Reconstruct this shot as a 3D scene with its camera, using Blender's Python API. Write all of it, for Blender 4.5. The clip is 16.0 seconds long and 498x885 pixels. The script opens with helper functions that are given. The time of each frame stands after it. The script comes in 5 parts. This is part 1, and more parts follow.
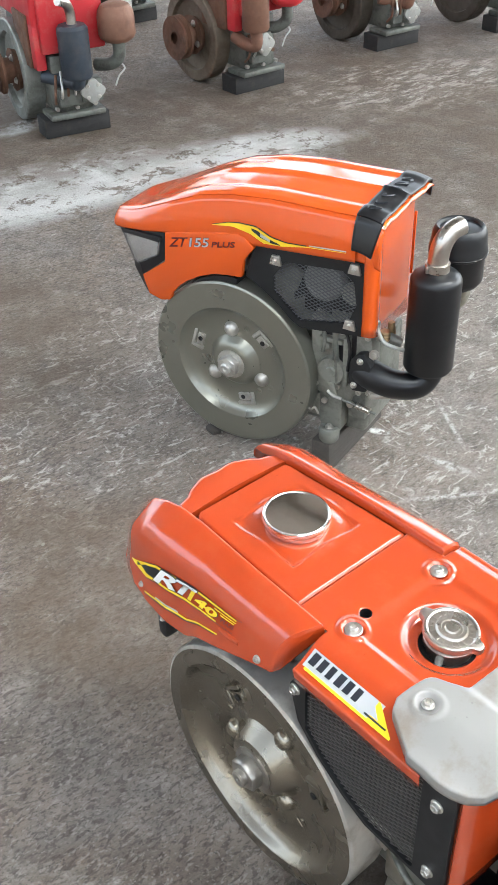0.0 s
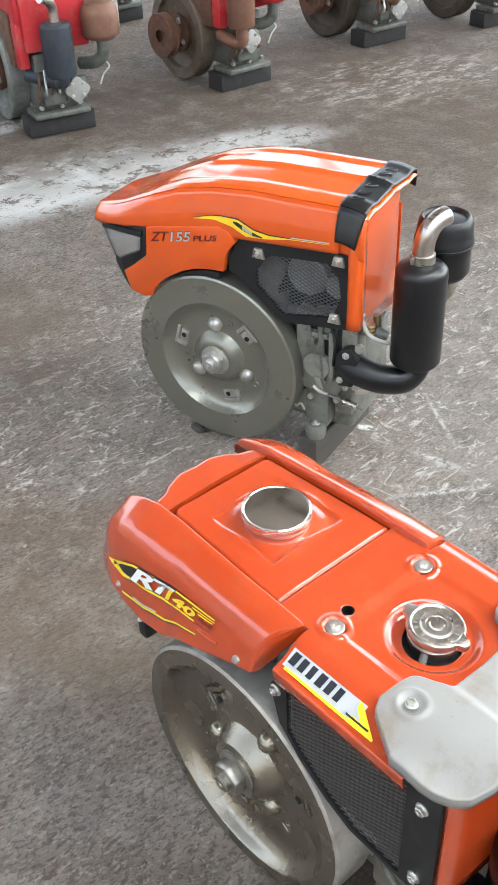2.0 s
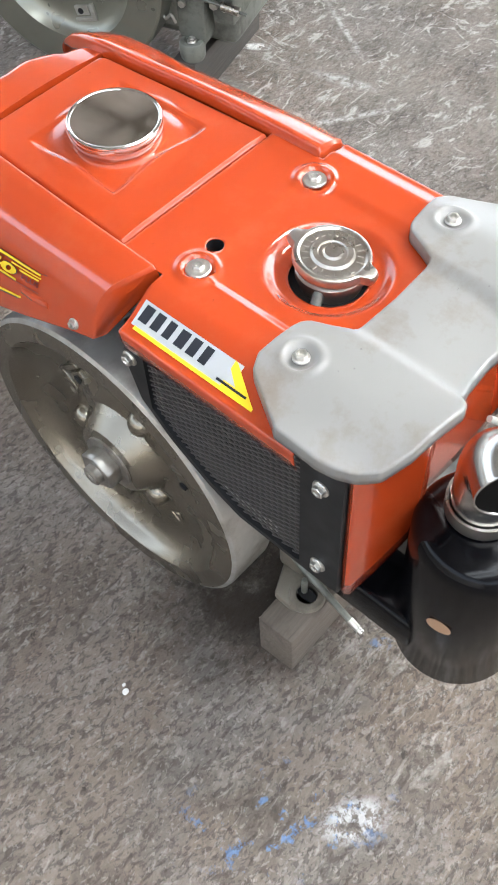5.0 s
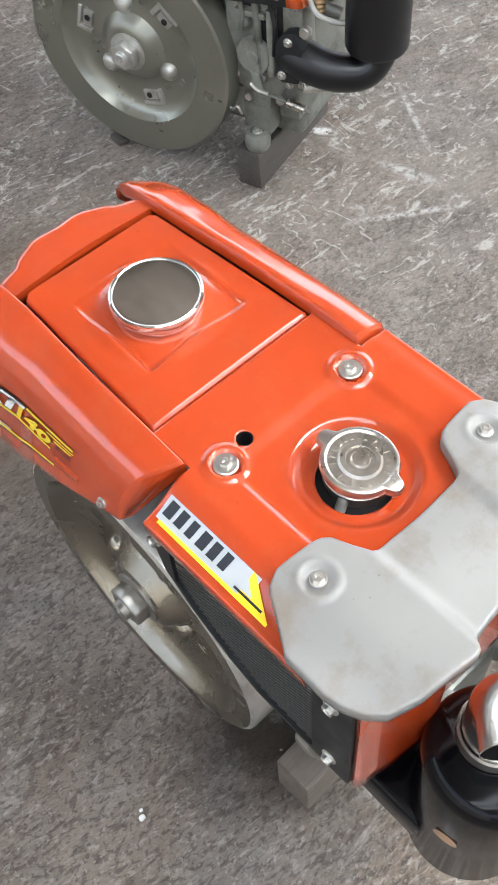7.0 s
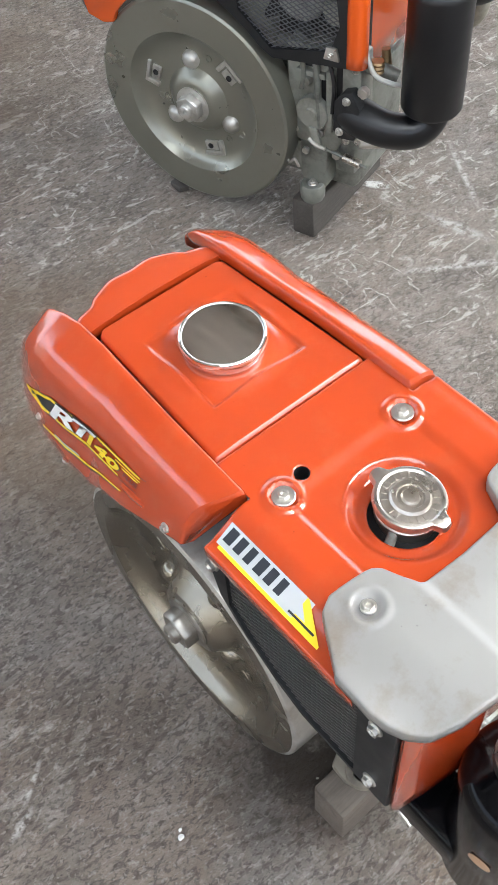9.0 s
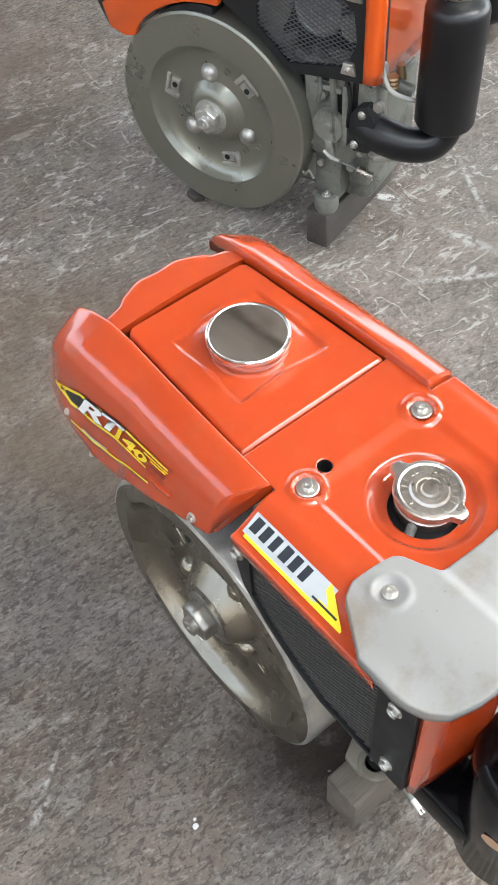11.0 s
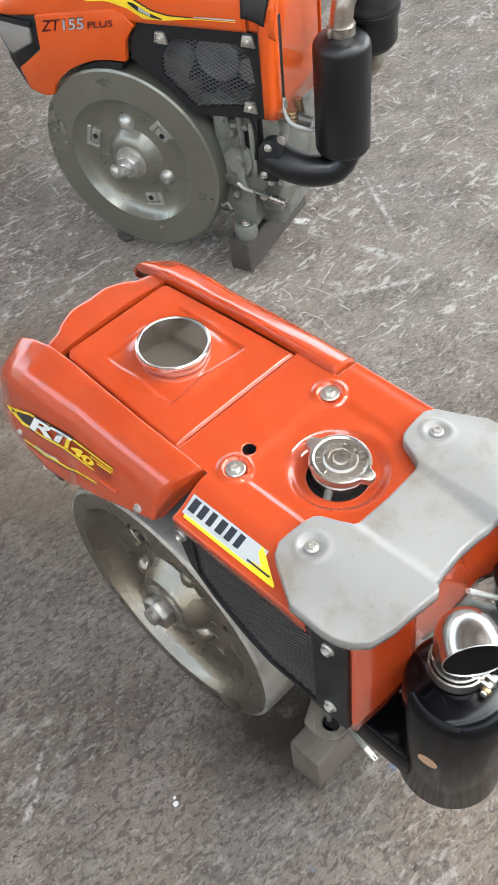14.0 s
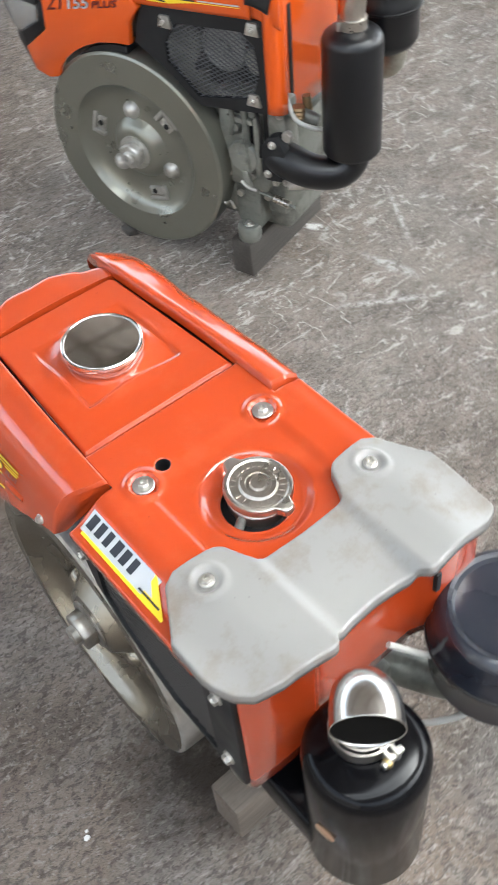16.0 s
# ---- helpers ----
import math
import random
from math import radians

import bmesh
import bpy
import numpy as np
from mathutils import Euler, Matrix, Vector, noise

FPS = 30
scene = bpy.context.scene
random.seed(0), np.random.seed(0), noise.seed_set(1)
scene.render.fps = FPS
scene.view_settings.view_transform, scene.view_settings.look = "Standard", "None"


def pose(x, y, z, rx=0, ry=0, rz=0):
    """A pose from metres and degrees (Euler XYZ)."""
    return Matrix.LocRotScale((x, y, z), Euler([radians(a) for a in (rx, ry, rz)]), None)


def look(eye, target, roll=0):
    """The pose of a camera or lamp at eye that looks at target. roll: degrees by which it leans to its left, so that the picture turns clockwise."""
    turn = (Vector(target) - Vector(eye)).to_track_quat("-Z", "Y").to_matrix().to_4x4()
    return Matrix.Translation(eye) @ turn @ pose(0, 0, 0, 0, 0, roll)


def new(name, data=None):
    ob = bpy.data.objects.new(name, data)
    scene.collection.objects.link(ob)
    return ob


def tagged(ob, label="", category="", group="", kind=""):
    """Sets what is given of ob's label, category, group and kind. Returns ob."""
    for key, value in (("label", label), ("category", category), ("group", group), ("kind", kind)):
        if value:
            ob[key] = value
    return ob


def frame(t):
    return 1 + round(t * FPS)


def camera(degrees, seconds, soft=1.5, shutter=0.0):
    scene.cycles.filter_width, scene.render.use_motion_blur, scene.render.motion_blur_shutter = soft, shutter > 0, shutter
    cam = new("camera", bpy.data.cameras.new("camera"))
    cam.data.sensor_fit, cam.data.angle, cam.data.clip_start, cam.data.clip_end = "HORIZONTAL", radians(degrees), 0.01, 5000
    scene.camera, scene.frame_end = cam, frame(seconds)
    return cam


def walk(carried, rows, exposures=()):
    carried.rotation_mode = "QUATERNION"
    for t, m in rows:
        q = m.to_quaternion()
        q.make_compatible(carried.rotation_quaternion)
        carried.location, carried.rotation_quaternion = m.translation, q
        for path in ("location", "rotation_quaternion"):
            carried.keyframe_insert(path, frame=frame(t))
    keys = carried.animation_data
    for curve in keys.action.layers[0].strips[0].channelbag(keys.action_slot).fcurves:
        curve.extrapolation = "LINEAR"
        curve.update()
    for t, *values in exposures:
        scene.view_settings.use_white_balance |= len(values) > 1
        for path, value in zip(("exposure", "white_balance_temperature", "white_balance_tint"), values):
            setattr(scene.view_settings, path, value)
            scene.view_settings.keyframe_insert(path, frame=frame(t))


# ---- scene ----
cam = camera(28.6, 16.0, shutter=0.5)
PATH = [
    (0, (-0.575, -0.708, 1.537), (0.417, 0.552, 0.341), -1.8),
    (0.5, (-0.565, -0.698, 1.527), (0.428, 0.563, 0.333), -2.0),
    (1, (-0.554, -0.698, 1.52), (0.438, 0.562, 0.326), -2.2),
    (1.5, (-0.545, -0.697, 1.511), (0.45, 0.563, 0.317), -2.3),
    (2, (-0.54, -0.703, 1.501), (0.461, 0.554, 0.309), -2.3),
    (2.5, (-0.564, -0.732, 1.5), (0.444, 0.52, 0.31), -2.5),
    (3, (-0.551, -0.737, 1.445), (0.437, 0.464, 0.188), -3.3),
    (3.5, (-0.498, -0.723, 1.316), (0.42, 0.321, -0.122), -5.0),
    (3.7, (-0.478, -0.709, 1.271), (0.431, 0.274, -0.215), -4.2),
    (5.8, (-0.267, -0.551, 1.236), (0.471, 0.278, -0.428), -5.0),
    (6, (-0.239, -0.538, 1.262), (0.492, 0.298, -0.401), -4.6),
    (6.5, (-0.216, -0.519, 1.311), (0.484, 0.36, -0.343), -5.6),
    (7, (-0.229, -0.529, 1.344), (0.459, 0.388, -0.294), -5.5),
    (7.5, (-0.239, -0.538, 1.362), (0.45, 0.414, -0.256), -5.3),
    (8, (-0.258, -0.546, 1.379), (0.427, 0.442, -0.22), -5.6),
    (8.5, (-0.268, -0.544, 1.386), (0.416, 0.457, -0.204), -5.3),
    (9, (-0.275, -0.547, 1.393), (0.409, 0.463, -0.192), -5.4),
    (9.5, (-0.278, -0.553, 1.391), (0.409, 0.466, -0.187), -5.3),
    (9.7, (-0.279, -0.551, 1.393), (0.408, 0.469, -0.184), -5.2),
    (11.8, (-0.368, -0.604, 1.443), (0.344, 0.433, -0.111), -4.3),
    (12, (-0.38, -0.623, 1.454), (0.342, 0.412, -0.098), -5.0),
    (12.5, (-0.402, -0.665, 1.472), (0.338, 0.363, -0.076), -6.5),
    (13, (-0.402, -0.679, 1.485), (0.36, 0.351, -0.051), -6.5),
    (13.5, (-0.379, -0.687, 1.481), (0.402, 0.345, -0.044), -7.3),
    (14, (-0.376, -0.696, 1.483), (0.425, 0.33, -0.035), -7.5),
    (14.5, (-0.378, -0.7, 1.484), (0.437, 0.316, -0.035), -7.3),
    (15, (-0.366, -0.71, 1.47), (0.458, 0.305, -0.043), -7.6),
    (15.5, (-0.293, -0.718, 1.414), (0.498, 0.327, -0.098), -9.3),
    (16, (-0.209, -0.729, 1.392), (0.513, 0.379, -0.108), -6.5),
]
walk(cam, [(t, look(eye, target, roll)) for t, eye, target, roll in PATH],
     [(0, 2.86, 6000, 4), (3, 2.88, 6000, 4), (6, 2.70, 6050, 6), (9.5, 2.70, 6050, 6), (12, 2.73, 6050, 4.2), (16, 2.70, 6050, 5)])
# ---- world and light: overcast daylight under an open shed roof ----
world = bpy.data.worlds.new("sky_world")
scene.world = world
world.use_nodes = True
wn, wl = world.node_tree.nodes, world.node_tree.links
sky = wn.new("ShaderNodeTexSky")
sky.sky_type = "NISHITA"
sky.sun_disc = False
sky.sun_elevation, sky.sun_rotation = radians(48), radians(120)
sky.air_density, sky.dust_density, sky.ozone_density = 1.0, 5.0, 1.0
cloud = wn.new("ShaderNodeHueSaturation")
cloud.inputs["Saturation"].default_value = 0.35
wl.new(sky.outputs["Color"], cloud.inputs["Color"])
wl.new(cloud.outputs["Color"], wn["Background"].inputs["Color"])
wn["Background"].inputs["Strength"].default_value = 0.15

sun_data = bpy.data.lights.new("sun", "SUN")
sun_data.energy, sun_data.angle, sun_data.color = 1.0, radians(12), (1.0, 0.95, 0.88)
sun_ob = new("sun", sun_data)
# daylight that falls through the long roof light
SKY_X0, SKY_X1, SKY_Y0, SKY_Y1, EAVE = -5.0, 5.0, -3.3, -1.5, 6.0
roof_light = bpy.data.lights.new("roof_light", "AREA")
roof_light.shape, roof_light.size, roof_light.size_y = "RECTANGLE", SKY_X1 - SKY_X0, SKY_Y1 - SKY_Y0
roof_light.energy, roof_light.color = 55.0, (1.0, 0.98, 0.95)
roof_light_ob = new("roof_light", roof_light)
roof_light_ob.matrix_world = pose((SKY_X0 + SKY_X1) / 2, (SKY_Y0 + SKY_Y1) / 2, EAVE + 0.04)
sun_ob.matrix_world = look((8.0, 5.0, 9.0), (0, 0, 0))
# ---- building tools ----
def finish(ob, mat, parent=None, label="", angle=35):
    me = ob.data
    me.materials.append(mat)
    for p in me.polygons:
        p.use_smooth = True
    me.set_sharp_from_angle(angle=radians(angle))
    if parent is not None:
        ob.parent = parent
    if label:
        tagged(ob, label)
    return ob


def part(name, bm, mat, parent=None, label="", angle=35, thick=0.0):
    """Link a bmesh as one mesh object under a thing or a part."""
    bmesh.ops.recalc_face_normals(bm, faces=bm.faces[:])
    me = bpy.data.meshes.new(name)
    bm.to_mesh(me)
    bm.free()
    ob = new(name, me)
    if thick:
        mod = ob.modifiers.new("shell", "SOLIDIFY")
        mod.thickness, mod.offset = thick, -1.0
    return finish(ob, mat, parent, label, angle)


def thing(name, m, label, category, group="", kind=""):
    ob = new(name)
    ob.empty_display_size = 0.05
    ob.matrix_world = m
    return tagged(ob, label, category, group, kind)


def box(x0, x1, y0, y1, z0, z1, bev=0.004, seg=2, bm=None):
    b = bmesh.new()
    bmesh.ops.create_cube(b, size=1.0)
    for v in b.verts:
        v.co = Vector(((x0 + x1) / 2 + v.co.x * (x1 - x0), (y0 + y1) / 2 + v.co.y * (y1 - y0), (z0 + z1) / 2 + v.co.z * (z1 - z0)))
    if bev:
        bmesh.ops.bevel(b, geom=b.edges[:], offset=bev, segments=seg, affect="EDGES", profile=0.5)
    return join(bm, b)


def join(bm, b):
    if bm is None:
        return b
    me = bpy.data.meshes.new("tmp")
    b.to_mesh(me)
    b.free()
    bm.from_mesh(me)
    bpy.data.meshes.remove(me)
    return bm


def move(b, m):
    bmesh.ops.transform(b, matrix=m, verts=b.verts[:])
    return b


X_AXIS = Matrix.Rotation(radians(90), 4, "Y")      # turns the lathe's z onto +x
Y_AXIS = Matrix.Rotation(radians(-90), 4, "X")     # turns the lathe's z onto +y


def lathe(profile, n=48, m=None, bm=None):
    """Turn (radius, height) points round z; closed where the radius is 0."""
    b = bmesh.new()
    rings = []
    for r, h in profile:
        if r < 1e-6:
            rings.append([b.verts.new((0, 0, h))])
        else:
            rings.append([b.verts.new((r * math.cos(2 * math.pi * k / n), r * math.sin(2 * math.pi * k / n), h)) for k in range(n)])
    for a, c in zip(rings, rings[1:]):
        for k in range(n):
            q = [a[k % len(a)], a[(k + 1) % len(a)], c[(k + 1) % len(c)], c[k % len(c)]]
            q = list(dict.fromkeys(q))
            if len(q) > 2:
                b.faces.new(q)
    if m is not None:
        move(b, m)
    return join(bm, b)


def tube(points, r, n=16, bm=None, caps=True, steps=6):
    """A round bar along a smooth line through the points; r is one radius or one per point."""
    pts = [Vector(p) for p in points]
    rs = list(r) if isinstance(r, (list, tuple)) else [r] * len(pts)
    line, rad = [], []
    for i in range(len(pts) - 1):
        p0, p1, p2, p3 = pts[max(i - 1, 0)], pts[i], pts[i + 1], pts[min(i + 2, len(pts) - 1)]
        for k in range(steps):
            t = k / steps
            line.append(0.5 * ((2 * p1) + (p2 - p0) * t + (2 * p0 - 5 * p1 + 4 * p2 - p3) * t * t + (3 * p1 - p0 - 3 * p2 + p3) * t ** 3))
            rad.append(rs[i] * (1 - t) + rs[i + 1] * t)
    line.append(pts[-1])
    rad.append(rs[-1])
    b = bmesh.new()
    rings, up = [], Vector((0.3, 0.2, 0.93)).normalized()
    for i, p in enumerate(line):
        d = (line[min(i + 1, len(line) - 1)] - line[max(i - 1, 0)]).normalized()
        side = d.cross(up)
        if side.length < 0.05:
            side = d.cross(Vector((1, 0, 0)))
        side.normalize()
        up = side.cross(d).normalized()
        rings.append([b.verts.new(p + rad[i] * (math.cos(2 * math.pi * k / n) * side + math.sin(2 * math.pi * k / n) * up)) for k in range(n)])
    for a, c in zip(rings, rings[1:]):
        for k in range(n):
            b.faces.new((a[k], a[(k + 1) % n], c[(k + 1) % n], c[k]))
    if caps:
        b.faces.new(rings[0])
        b.faces.new(rings[-1])
    return join(bm, b)


def prism(poly, h0, h1, bev=0.0, m=None, bm=None, seg=2):
    """A flat outline raised from h0 to h1 along z, then moved by m."""
    b = bmesh.new()
    lo = [b.verts.new((x, y, h0)) for x, y in poly]
    hi = [b.verts.new((x, y, h1)) for x, y in poly]
    b.faces.new(lo)
    b.faces.new(hi)
    for k in range(len(poly)):
        j = (k + 1) % len(poly)
        b.faces.new((lo[k], lo[j], hi[j], hi[k]))
    if bev:
        bmesh.ops.recalc_face_normals(b, faces=b.faces[:])
        bmesh.ops.bevel(b, geom=b.edges[:], offset=bev, segments=seg, affect="EDGES", profile=0.5)
    if m is not None:
        move(b, m)
    return join(bm, b)


# outlines drawn in y and z are stood up with this: (a, b, h) becomes x = h, y = a, z = b
STAND = Matrix(((0, 0, 1, 0), (1, 0, 0, 0), (0, 1, 0, 0), (0, 0, 0, 1)))


def sheet(f, us, vs, bm=None, drop=None):
    """A surface f(u, v) over the values us and vs; faces whose middle is dropped are left open."""
    b = bmesh.new()
    g = [[b.verts.new(f(u, v)) for v in vs] for u in us]
    for i in range(len(us) - 1):
        for j in range(len(vs) - 1):
            if drop is not None:
                c = (g[i][j].co + g[i + 1][j].co + g[i + 1][j + 1].co + g[i][j + 1].co) / 4
                if drop(c):
                    continue
            b.faces.new((g[i][j], g[i + 1][j], g[i + 1][j + 1], g[i][j + 1]))
    return join(bm, b)


def smooth(a, b, x):
    t = min(max((x - a) / (b - a), 0.0), 1.0)
    return t * t * (3 - 2 * t)


def curve1(x, knots):
    """Smooth value through (x, y) knots."""
    if x <= knots[0][0]:
        return knots[0][1]
    for (a, p), (b, q) in zip(knots, knots[1:]):
        if x <= b:
            return p + (q - p) * smooth(a, b, x)
    return knots[-1][1]


def line1(x, knots):
    return float(np.interp(x, [k[0] for k in knots], [k[1] for k in knots]))


def spaced(a, b, n):
    return [a + (b - a) * k / n for k in range(n + 1)]


def letters(name, body, size, m, mat, parent, depth=0.0004, shear=0.0, bold=0.0, label=""):
    cu = bpy.data.curves.new("tmp_text", "FONT")
    cu.body, cu.size, cu.extrude, cu.shear, cu.offset = body, size, depth, shear, bold
    cu.resolution_u = 3
    tmp = bpy.data.objects.new("tmp_text", cu)
    scene.collection.objects.link(tmp)
    me = bpy.data.meshes.new_from_object(tmp.evaluated_get(bpy.context.evaluated_depsgraph_get()))
    bpy.data.objects.remove(tmp)
    bpy.data.curves.remove(cu)
    me.name = name
    me.materials.clear()
    ob = new(name, me)
    ob.matrix_local = m
    return finish(ob, mat, parent, label)


def wrapped(name, body, at, mat, parent, bold=0.0, shear=0.0):
    """Flat lettering laid on a surface: at(u, v) takes u, v from 0 to 1 over its box."""
    ob = letters(name, body, 1.0, Matrix.Identity(4), mat, parent, 0.0, shear, bold)
    b = bmesh.new()
    b.from_mesh(ob.data)
    bmesh.ops.triangulate(b, faces=b.faces[:])
    bmesh.ops.subdivide_edges(b, edges=[e for e in b.edges if e.calc_length() > 0.12], cuts=2)
    x0, x1 = min(v.co.x for v in b.verts), max(v.co.x for v in b.verts)
    y0, y1 = min(v.co.y for v in b.verts), max(v.co.y for v in b.verts)
    for v in b.verts:
        v.co = at((v.co.x - x0) / (x1 - x0), (v.co.y - y0) / (y1 - y0))
    b.to_mesh(ob.data)
    b.free()
    return ob


def hexagon(r, h0, h1, m, bm=None, bev=0.0008):
    return prism([(r * math.cos(math.pi * k / 3), r * math.sin(math.pi * k / 3)) for k in range(6)], h0, h1, bev, m, bm, 1)


def bolt(name, m, r, parent, label="", washer=1.5):
    """A flanged hex bolt head that stands along the z of m."""
    b = lathe([(0, 0), (r * washer, 0), (r * washer, r * 0.22), (r * washer * 0.9, r * 0.36), (0, r * 0.36)], 24)
    lathe([(r * 0.98, r * 0.3), (r * 0.98, r * 0.95), (r * 0.88, r * 1.06), (r * 0.56, r * 1.06), (r * 0.50, r * 0.95), (r * 0.48, r * 0.45), (0, r * 0.45)], 6, None, b)
    ob = part(name, b, steel_bolt, parent, label)
    ob.matrix_local = m
    return ob
# ---- materials ----
class Mat:
    """A small builder for a node material with a principled surface."""

    def __init__(self, name, color, rough=0.5, metal=0.0, coat=0.0, spec=0.5):
        self.m = bpy.data.materials.new(name)
        self.m.use_nodes = True
        self.n, self.l = self.m.node_tree.nodes, self.m.node_tree.links
        self.b = self.n["Principled BSDF"]
        self.b.inputs["Base Color"].default_value = (*color, 1)
        self.b.inputs["Roughness"].default_value = rough
        self.b.inputs["Metallic"].default_value = metal
        self.b.inputs["Coat Weight"].default_value = coat
        self.b.inputs["Coat Roughness"].default_value = 0.06
        self.b.inputs["Specular IOR Level"].default_value = spec
        self.tc = self.n.new("ShaderNodeTexCoord")
        self.color_out = None
        self.color = color
        self.height = None

    def noise(self, scale, detail=4, rough=0.55, dist=0.0, stretch=None, turn=(0, 0, 0)):
        t = self.n.new("ShaderNodeTexNoise")
        t.inputs["Scale"].default_value, t.inputs["Detail"].default_value = scale, detail
        t.inputs["Roughness"].default_value, t.inputs["Distortion"].default_value = rough, dist
        self.l.new(self.place(stretch, turn), t.inputs["Vector"])
        return t.outputs["Fac"]

    def place(self, stretch=None, turn=(0, 0, 0)):
        if stretch is None and turn == (0, 0, 0):
            return self.tc.outputs["Object"]
        mp = self.n.new("ShaderNodeMapping")
        mp.inputs["Scale"].default_value = stretch or (1, 1, 1)
        mp.inputs["Rotation"].default_value = [radians(a) for a in turn]
        self.l.new(self.tc.outputs["Object"], mp.inputs["Vector"])
        return mp.outputs["Vector"]

    def ramp(self, fac, lo, hi, a=0.0, b=1.0):
        r = self.n.new("ShaderNodeMapRange")
        r.inputs["From Min"].default_value, r.inputs["From Max"].default_value = lo, hi
        r.inputs["To Min"].default_value, r.inputs["To Max"].default_value = a, b
        self.l.new(fac, r.inputs["Value"])
        return r.outputs["Result"]

    def math(self, op, a, b):
        t = self.n.new("ShaderNodeMath")
        t.operation = op
        for k, v in enumerate((a, b)):
            if isinstance(v, (int, float)):
                t.inputs[k].default_value = v
            else:
                self.l.new(v, t.inputs[k])
        return t.outputs[0]

    def tint(self, fac, color):
        """Mix the surface colour towards another where fac is high."""
        mx = self.n.new("ShaderNodeMix")
        mx.data_type = "RGBA"
        self.l.new(fac, mx.inputs[0])
        if self.color_out is None:
            mx.inputs[6].default_value = (*self.color, 1)
        else:
            self.l.new(self.color_out, mx.inputs[6])
        mx.inputs[7].default_value = (*color, 1)
        self.color_out = mx.outputs[2]
        self.l.new(self.color_out, self.b.inputs["Base Color"])
        return self

    def rough(self, fac, a, b):
        self.l.new(self.ramp(fac, 0.3, 0.7, a, b), self.b.inputs["Roughness"])
        return self

    def metal(self, fac, a, b):
        self.l.new(self.ramp(fac, 0, 1, a, b), self.b.inputs["Metallic"])
        return self

    def bump(self, fac, strength, distance=0.001):
        t = self.n.new("ShaderNodeBump")
        t.inputs["Strength"].default_value, t.inputs["Distance"].default_value = strength, distance
        self.l.new(fac, t.inputs["Height"])
        if self.height is not None:
            self.l.new(self.height, t.inputs["Normal"])
        self.height = t.outputs["Normal"]
        self.l.new(self.height, self.b.inputs["Normal"])
        return self


def paint(name, color, rough=0.3, coat=0.6, blotch=(0.35, 0.27, 0.2), dusty=0.35):
    k = Mat(name, color, rough, 0.0, coat)
    k.tint(k.ramp(k.noise(5, 3), 0.35, 0.75, 0, 0.25), tuple(c * 0.72 for c in color))
    k.tint(k.ramp(k.noise(14, 6, 0.7), 0.52, 0.85, 0, dusty), blotch)
    k.tint(k.ramp(k.noise(160, 2), 0.76, 0.8, 0, 0.5), tuple(c * 0.3 for c in color))
    k.rough(k.noise(9, 5), rough * 0.75, rough * 1.5)
    k.bump(k.noise(260, 2), 0.03, 0.0004)
    return k.m


def cast(name, color, metal=0.5, rough=0.5, dirt=(0.06, 0.05, 0.04), dirty=0.6, grain=0.25):
    k = Mat(name, color, rough, metal)
    g = k.noise(16, 6, 0.65)
    k.tint(k.ramp(g, 0.45, 0.72, 0, dirty), dirt)
    k.tint(k.ramp(k.noise(60, 4), 0.5, 0.75, 0, 0.35), tuple(c * 1.35 for c in color))
    k.rough(k.noise(24, 4), rough * 0.8, min(rough * 1.4, 1))
    k.bump(k.noise(420, 3), grain, 0.0006)
    return k.m


orange_paint = paint("orange_paint", (0.42, 0.048, 0.009), 0.17, 0.8, (0.42, 0.12, 0.05), 0.3)
orange_bright = paint("orange_paint_new", (0.66, 0.092, 0.009), 0.13, 0.35, (0.5, 0.16, 0.07), 0.15)
red_paint = paint("red_paint", (0.50, 0.022, 0.03), 0.4, 0.2, dusty=0.5)
silver_paint = paint("silver_paint", (0.235, 0.228, 0.218), 0.36, 0.15, (0.15, 0.105, 0.065), 0.95)
black_paint = paint("black_paint", (0.0030, 0.0030, 0.0038), 0.13, 0.0, (0.012, 0.011, 0.01), 0.06)
black_paint.node_tree.nodes["Principled BSDF"].inputs["Specular IOR Level"].default_value = 0.17
black_satin = paint("black_satin", (0.0035, 0.004, 0.0055), 0.36, 0.1, (0.04, 0.036, 0.032), 0.12)
black_rough = cast("black_rough", (0.007, 0.0075, 0.009), 0.1, 0.6, (0.05, 0.04, 0.03), 0.25, 0.3)
plastic_dark = paint("dark_plastic", (0.0055, 0.0065, 0.008), 0.45, 0.0, (0.045, 0.04, 0.037), 0.15)
steel_bolt = cast("zinc_bolt", (0.6, 0.58, 0.54), 0.9, 0.32, (0.12, 0.09, 0.06), 0.5, 0.1)
chrome = Mat("chrome", (0.66, 0.64, 0.61), 0.1, 1.0)
chrome.rough(chrome.noise(30, 5), 0.03, 0.09)
chrome = chrome.m
chrome_brushed = cast("brushed_chrome", (0.52, 0.49, 0.45), 1.0, 0.3, (0.22, 0.17, 0.12), 0.4, 0.08)
machined = cast("machined_rim", (0.55, 0.54, 0.51), 0.75, 0.36, (0.2, 0.17, 0.13), 0.75, 0.1)
nut_steel = cast("dark_nut", (0.40, 0.38, 0.345), 0.85, 0.34, (0.05, 0.03, 0.022), 0.6, 0.2)
chrome_soft = cast("worn_chrome", (0.60, 0.59, 0.57), 1.0, 0.18, (0.35, 0.3, 0.24), 0.25, 0.05)
purlin_steel = cast("purlin_steel", (0.3, 0.28, 0.25), 0.1, 0.6)
cast_block = cast("cast_block", (0.215, 0.22, 0.195), 0.45, 0.42, (0.03, 0.026, 0.022), 0.85, 0.4)
